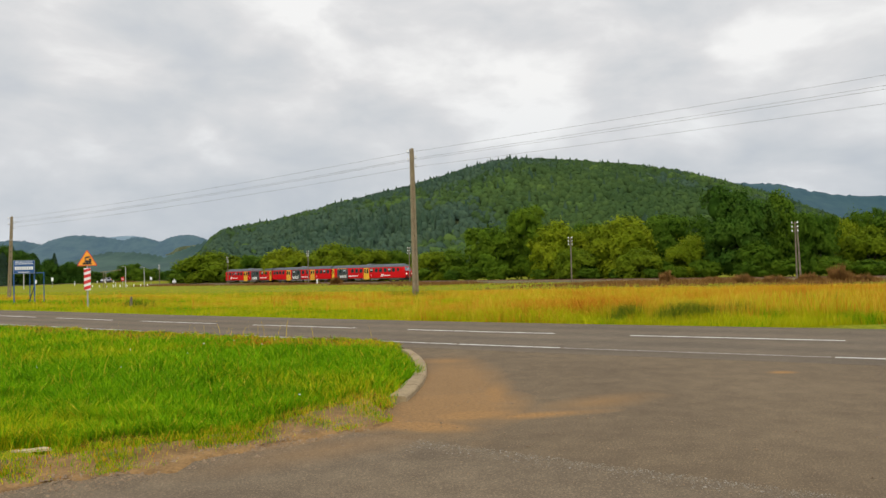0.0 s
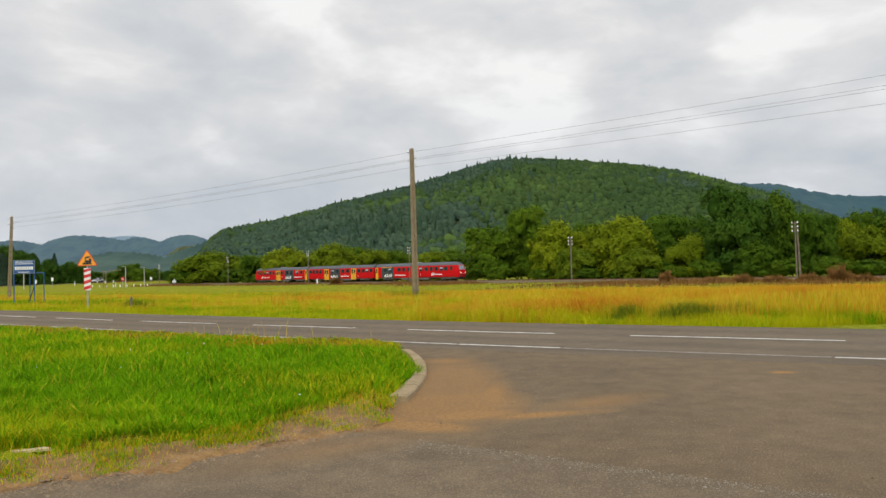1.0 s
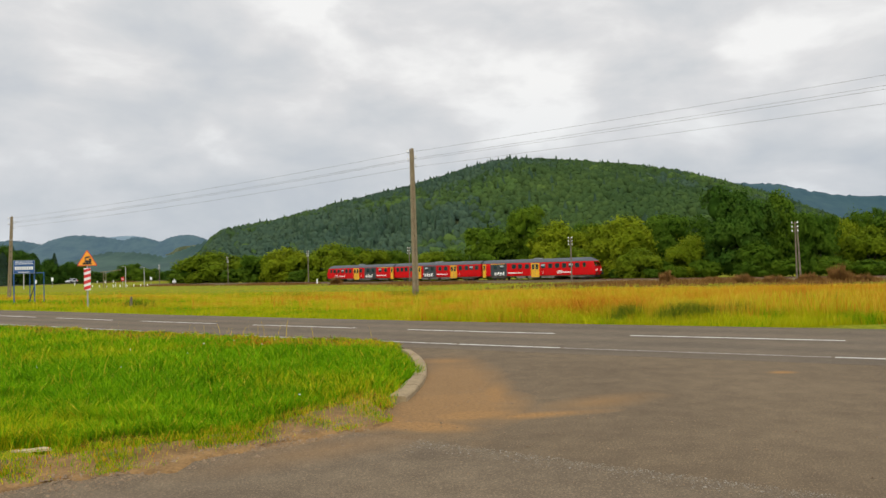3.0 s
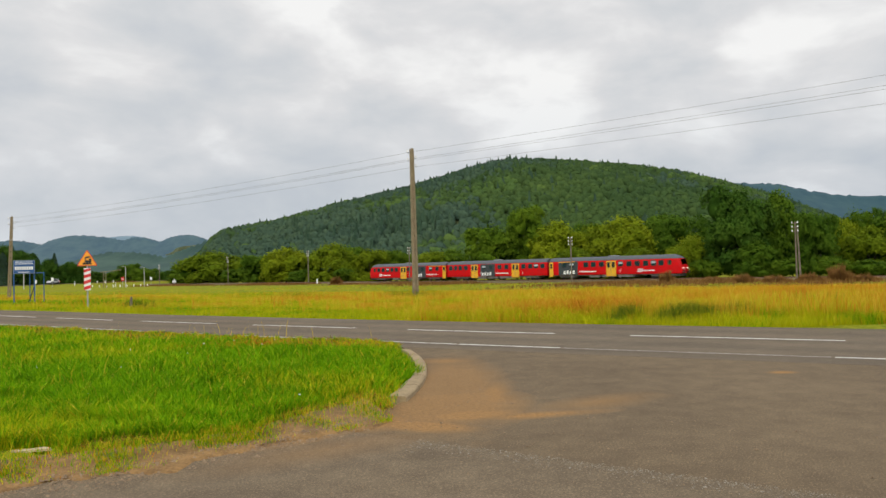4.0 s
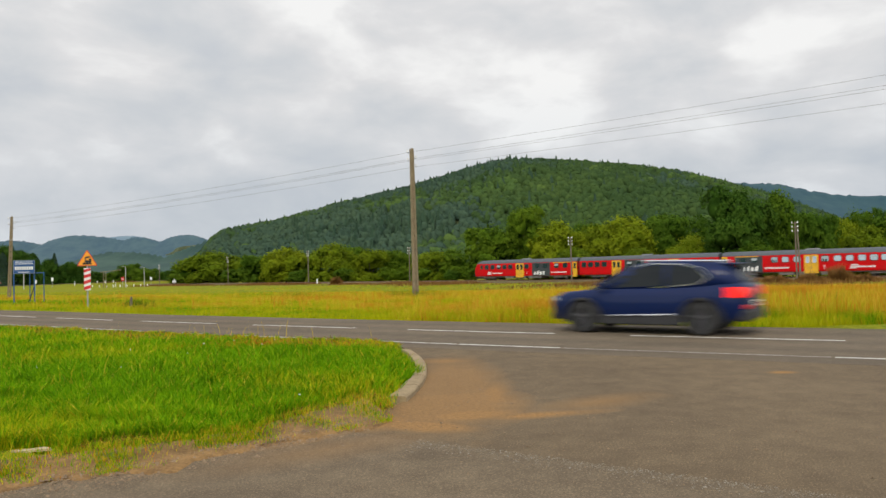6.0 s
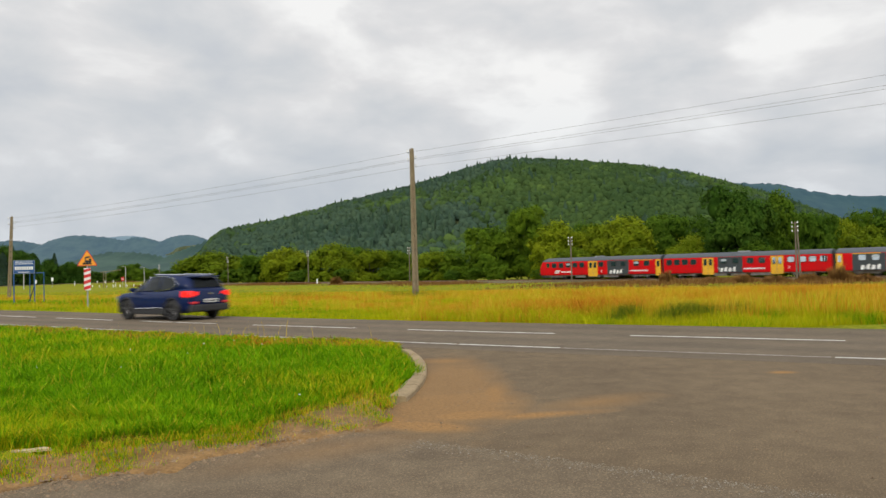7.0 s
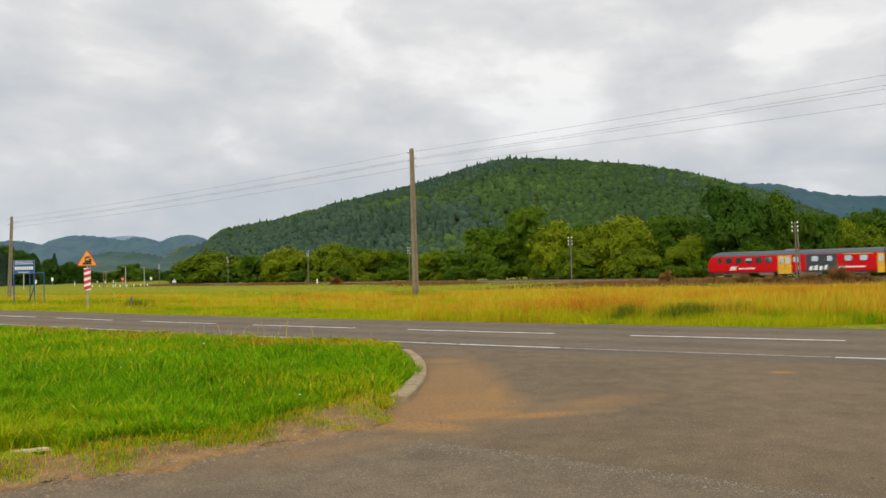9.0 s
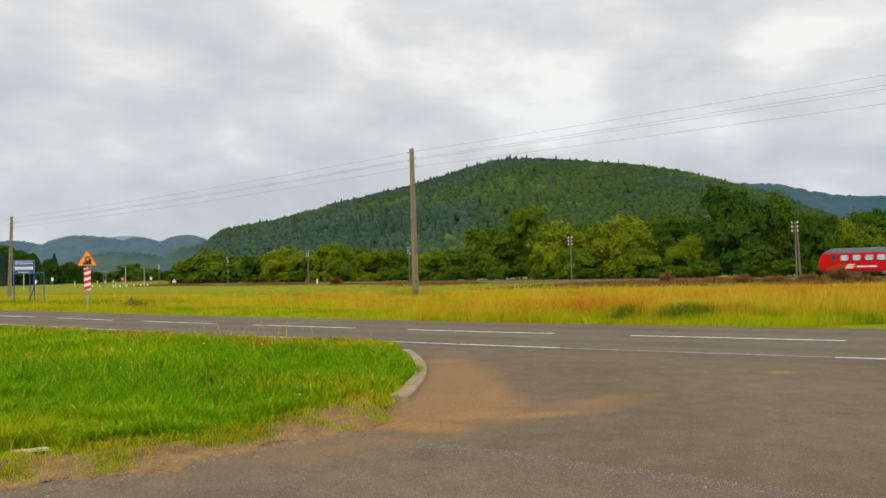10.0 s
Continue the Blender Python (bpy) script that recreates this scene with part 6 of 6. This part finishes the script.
            # tyre: a rounded ring
            prof = [(0.22, y0), (0.32, y0), (0.35, y0 + (y1 - y0) * 0.15), (0.35, y0 + (y1 - y0) * 0.85), (0.32, y1), (0.22, y1)]
            rings = [[bm.verts.new((cx + r * math.cos(q), y, 0.35 + r * math.sin(q))) for r, y in prof] for q in np.linspace(0, 2 * math.pi, 28, endpoint=False)]
            for i in range(28):
                a, b = rings[i], rings[(i + 1) % 28]
                for k in range(5):
                    bm.faces.new((a[k], a[k + 1], b[k + 1], b[k]))
            bmesh.ops.recalc_face_normals(bm, faces=bm.faces)
            wheel = part("wheel", bm, M_TYRE, th, "black tyre")
            bm = rod(bmesh.new(), (cx, s * 0.74, 0.35), (cx, s * 0.80, 0.35), 0.235, 0.235, 24)
            for k in range(5):
                q = k * 2 * math.pi / 5 + 0.3
                rod(bm, (cx, s * 0.865, 0.35), (cx + 0.22 * math.cos(q), s * 0.885, 0.35 + 0.22 * math.sin(q)), 0.045, 0.03, 6)
            rod(bm, (cx, s * 0.80, 0.35), (cx, s * 0.885, 0.35), 0.06, 0.05, 12)
            part("rim", bm, M_RIM, wheel, "spoked alloy rim")
            bm = bmesh.new()
            arc = [(cx + 0.43 * math.cos(q), 0.34 + 0.43 * math.sin(q)) for q in np.linspace(-0.25, math.pi + 0.25, 15)]
            for (xa, za), (xb, zb) in zip(arc, arc[1:]):
                rod(bm, (xa, s * 0.90, za), (xb, s * 0.90, zb), 0.035, 0.035, 6)
            part("wheel_arch", bm, M_CLAD, th, "black plastic wheel arch")
            part("arch_liner", box(bmesh.new(), cx - 0.40, cx + 0.40, min(s * 0.45, s * 0.69), max(s * 0.45, s * 0.69), 0.25, 0.74), M_CLAD, th)
    part("rear_bumper", box(bmesh.new(), -0.05, 0.5, -0.80, 0.80, 0.30, 0.54, 0.05), M_CLAD, th, "black lower rear bumper")
    part("front_bumper", box(bmesh.new(), 4.0, 4.44, -0.68, 0.68, 0.28, 0.45, 0.06), M_CLAD, th)
    part("rear_window", rounded_plate2((0.135, 0.60), (0.335, 0.50), 1.12, 1.43), M_CARGLASS, th, "dark rear window")
    pl = part("number_plate", box(bmesh.new(), -0.06, -0.035, -0.27, 0.27, 0.60, 0.72, 0.006), M_WHITE, th, "white plate")
    for k in range(5):
        part("plate_bar", box(bmesh.new(), -0.066, -0.061, -0.2 + k * 0.085, -0.14 + k * 0.085, 0.63, 0.69), M_IRON, pl)
    part("badge", rod(bmesh.new(), (-0.02, 0, 0.9), (-0.045, 0, 0.9), 0.06, 0.05, 4), M_CHROME, th)
    return th


def rounded_plate2(low, high, z0, z1):
    """The sloping rear window: (x, half width) below and above."""
    bm = bmesh.new()
    v = [bm.verts.new(p) for p in ((low[0] - 0.03, -low[1], z0), (low[0] - 0.03, low[1], z0), (high[0] - 0.03, high[1], z1), (high[0] - 0.03, -high[1], z1))]
    bm.faces.new(v)
    bmesh.ops.solidify(bm, geom=bm.faces[:], thickness=0.03)
    return bm


M_BLUE = gloss("dark_blue_car_paint", (0.001, 0.011, 0.064), 0.5, 0.3, 0.0, 0.1)
M_BLUE.node_tree.nodes["Principled BSDF"].inputs["Specular IOR Level"].default_value = 0.1
M_BLUE.node_tree.nodes["Principled BSDF"].inputs["Coat Roughness"].default_value = 0.08
M_SILVER = gloss("silver_car_paint", (0.42, 0.43, 0.45), 0.3, 0.6, 0.2, 0.1)
car = suv("dark blue family car with lit red tail lights on the road", M_BLUE, False)
far_car = suv("silver car driving on the far stretch of road", M_SILVER, False)
# ---------- what moves ----------
ROAD_YAW = math.degrees(math.atan2(RU[1], RU[0]))


def motions():
    times = (0.0, 2.5, 5.0, 7.5, 10.0)
    for th, mid in cars_of_train:
        rows = []
        for t in times:
            p = TRACK_0 + TRACK_D * (16.9 * t - mid)
            rows.append((t, pose(p[0], p[1], RAIL_Z, 0, 0, TRACK_YAW)))
        walk(th, rows)
    rows = []
    for t in times:
        p = on_road(17.42 + 17.75 * (t - 6.8), 16.72)
        rows.append((t, pose(p[0], p[1], 0.003, 0, 0, ROAD_YAW)))
    walk(car, rows)
    rows = []
    for i in range(21):
        t = i * 0.5
        k = 1.177 - 0.0265 * t - 0.0042 * t * t
        a, b = bend(np.array([k]))[0], bend(np.array([k - 0.01]))[0]
        d = (b - a) / np.linalg.norm(b - a)
        p = a + np.array([d[1], -d[0]]) * 1.5
        rows.append((t, pose(p[0], p[1], 0.003, 0, 0, math.degrees(math.atan2(d[1], d[0])))))
    walk(far_car, rows)
    walk(clouds, [(0.0, pose(0, 0, 0)), (10.0, pose(150, 0, 0))])


motions()
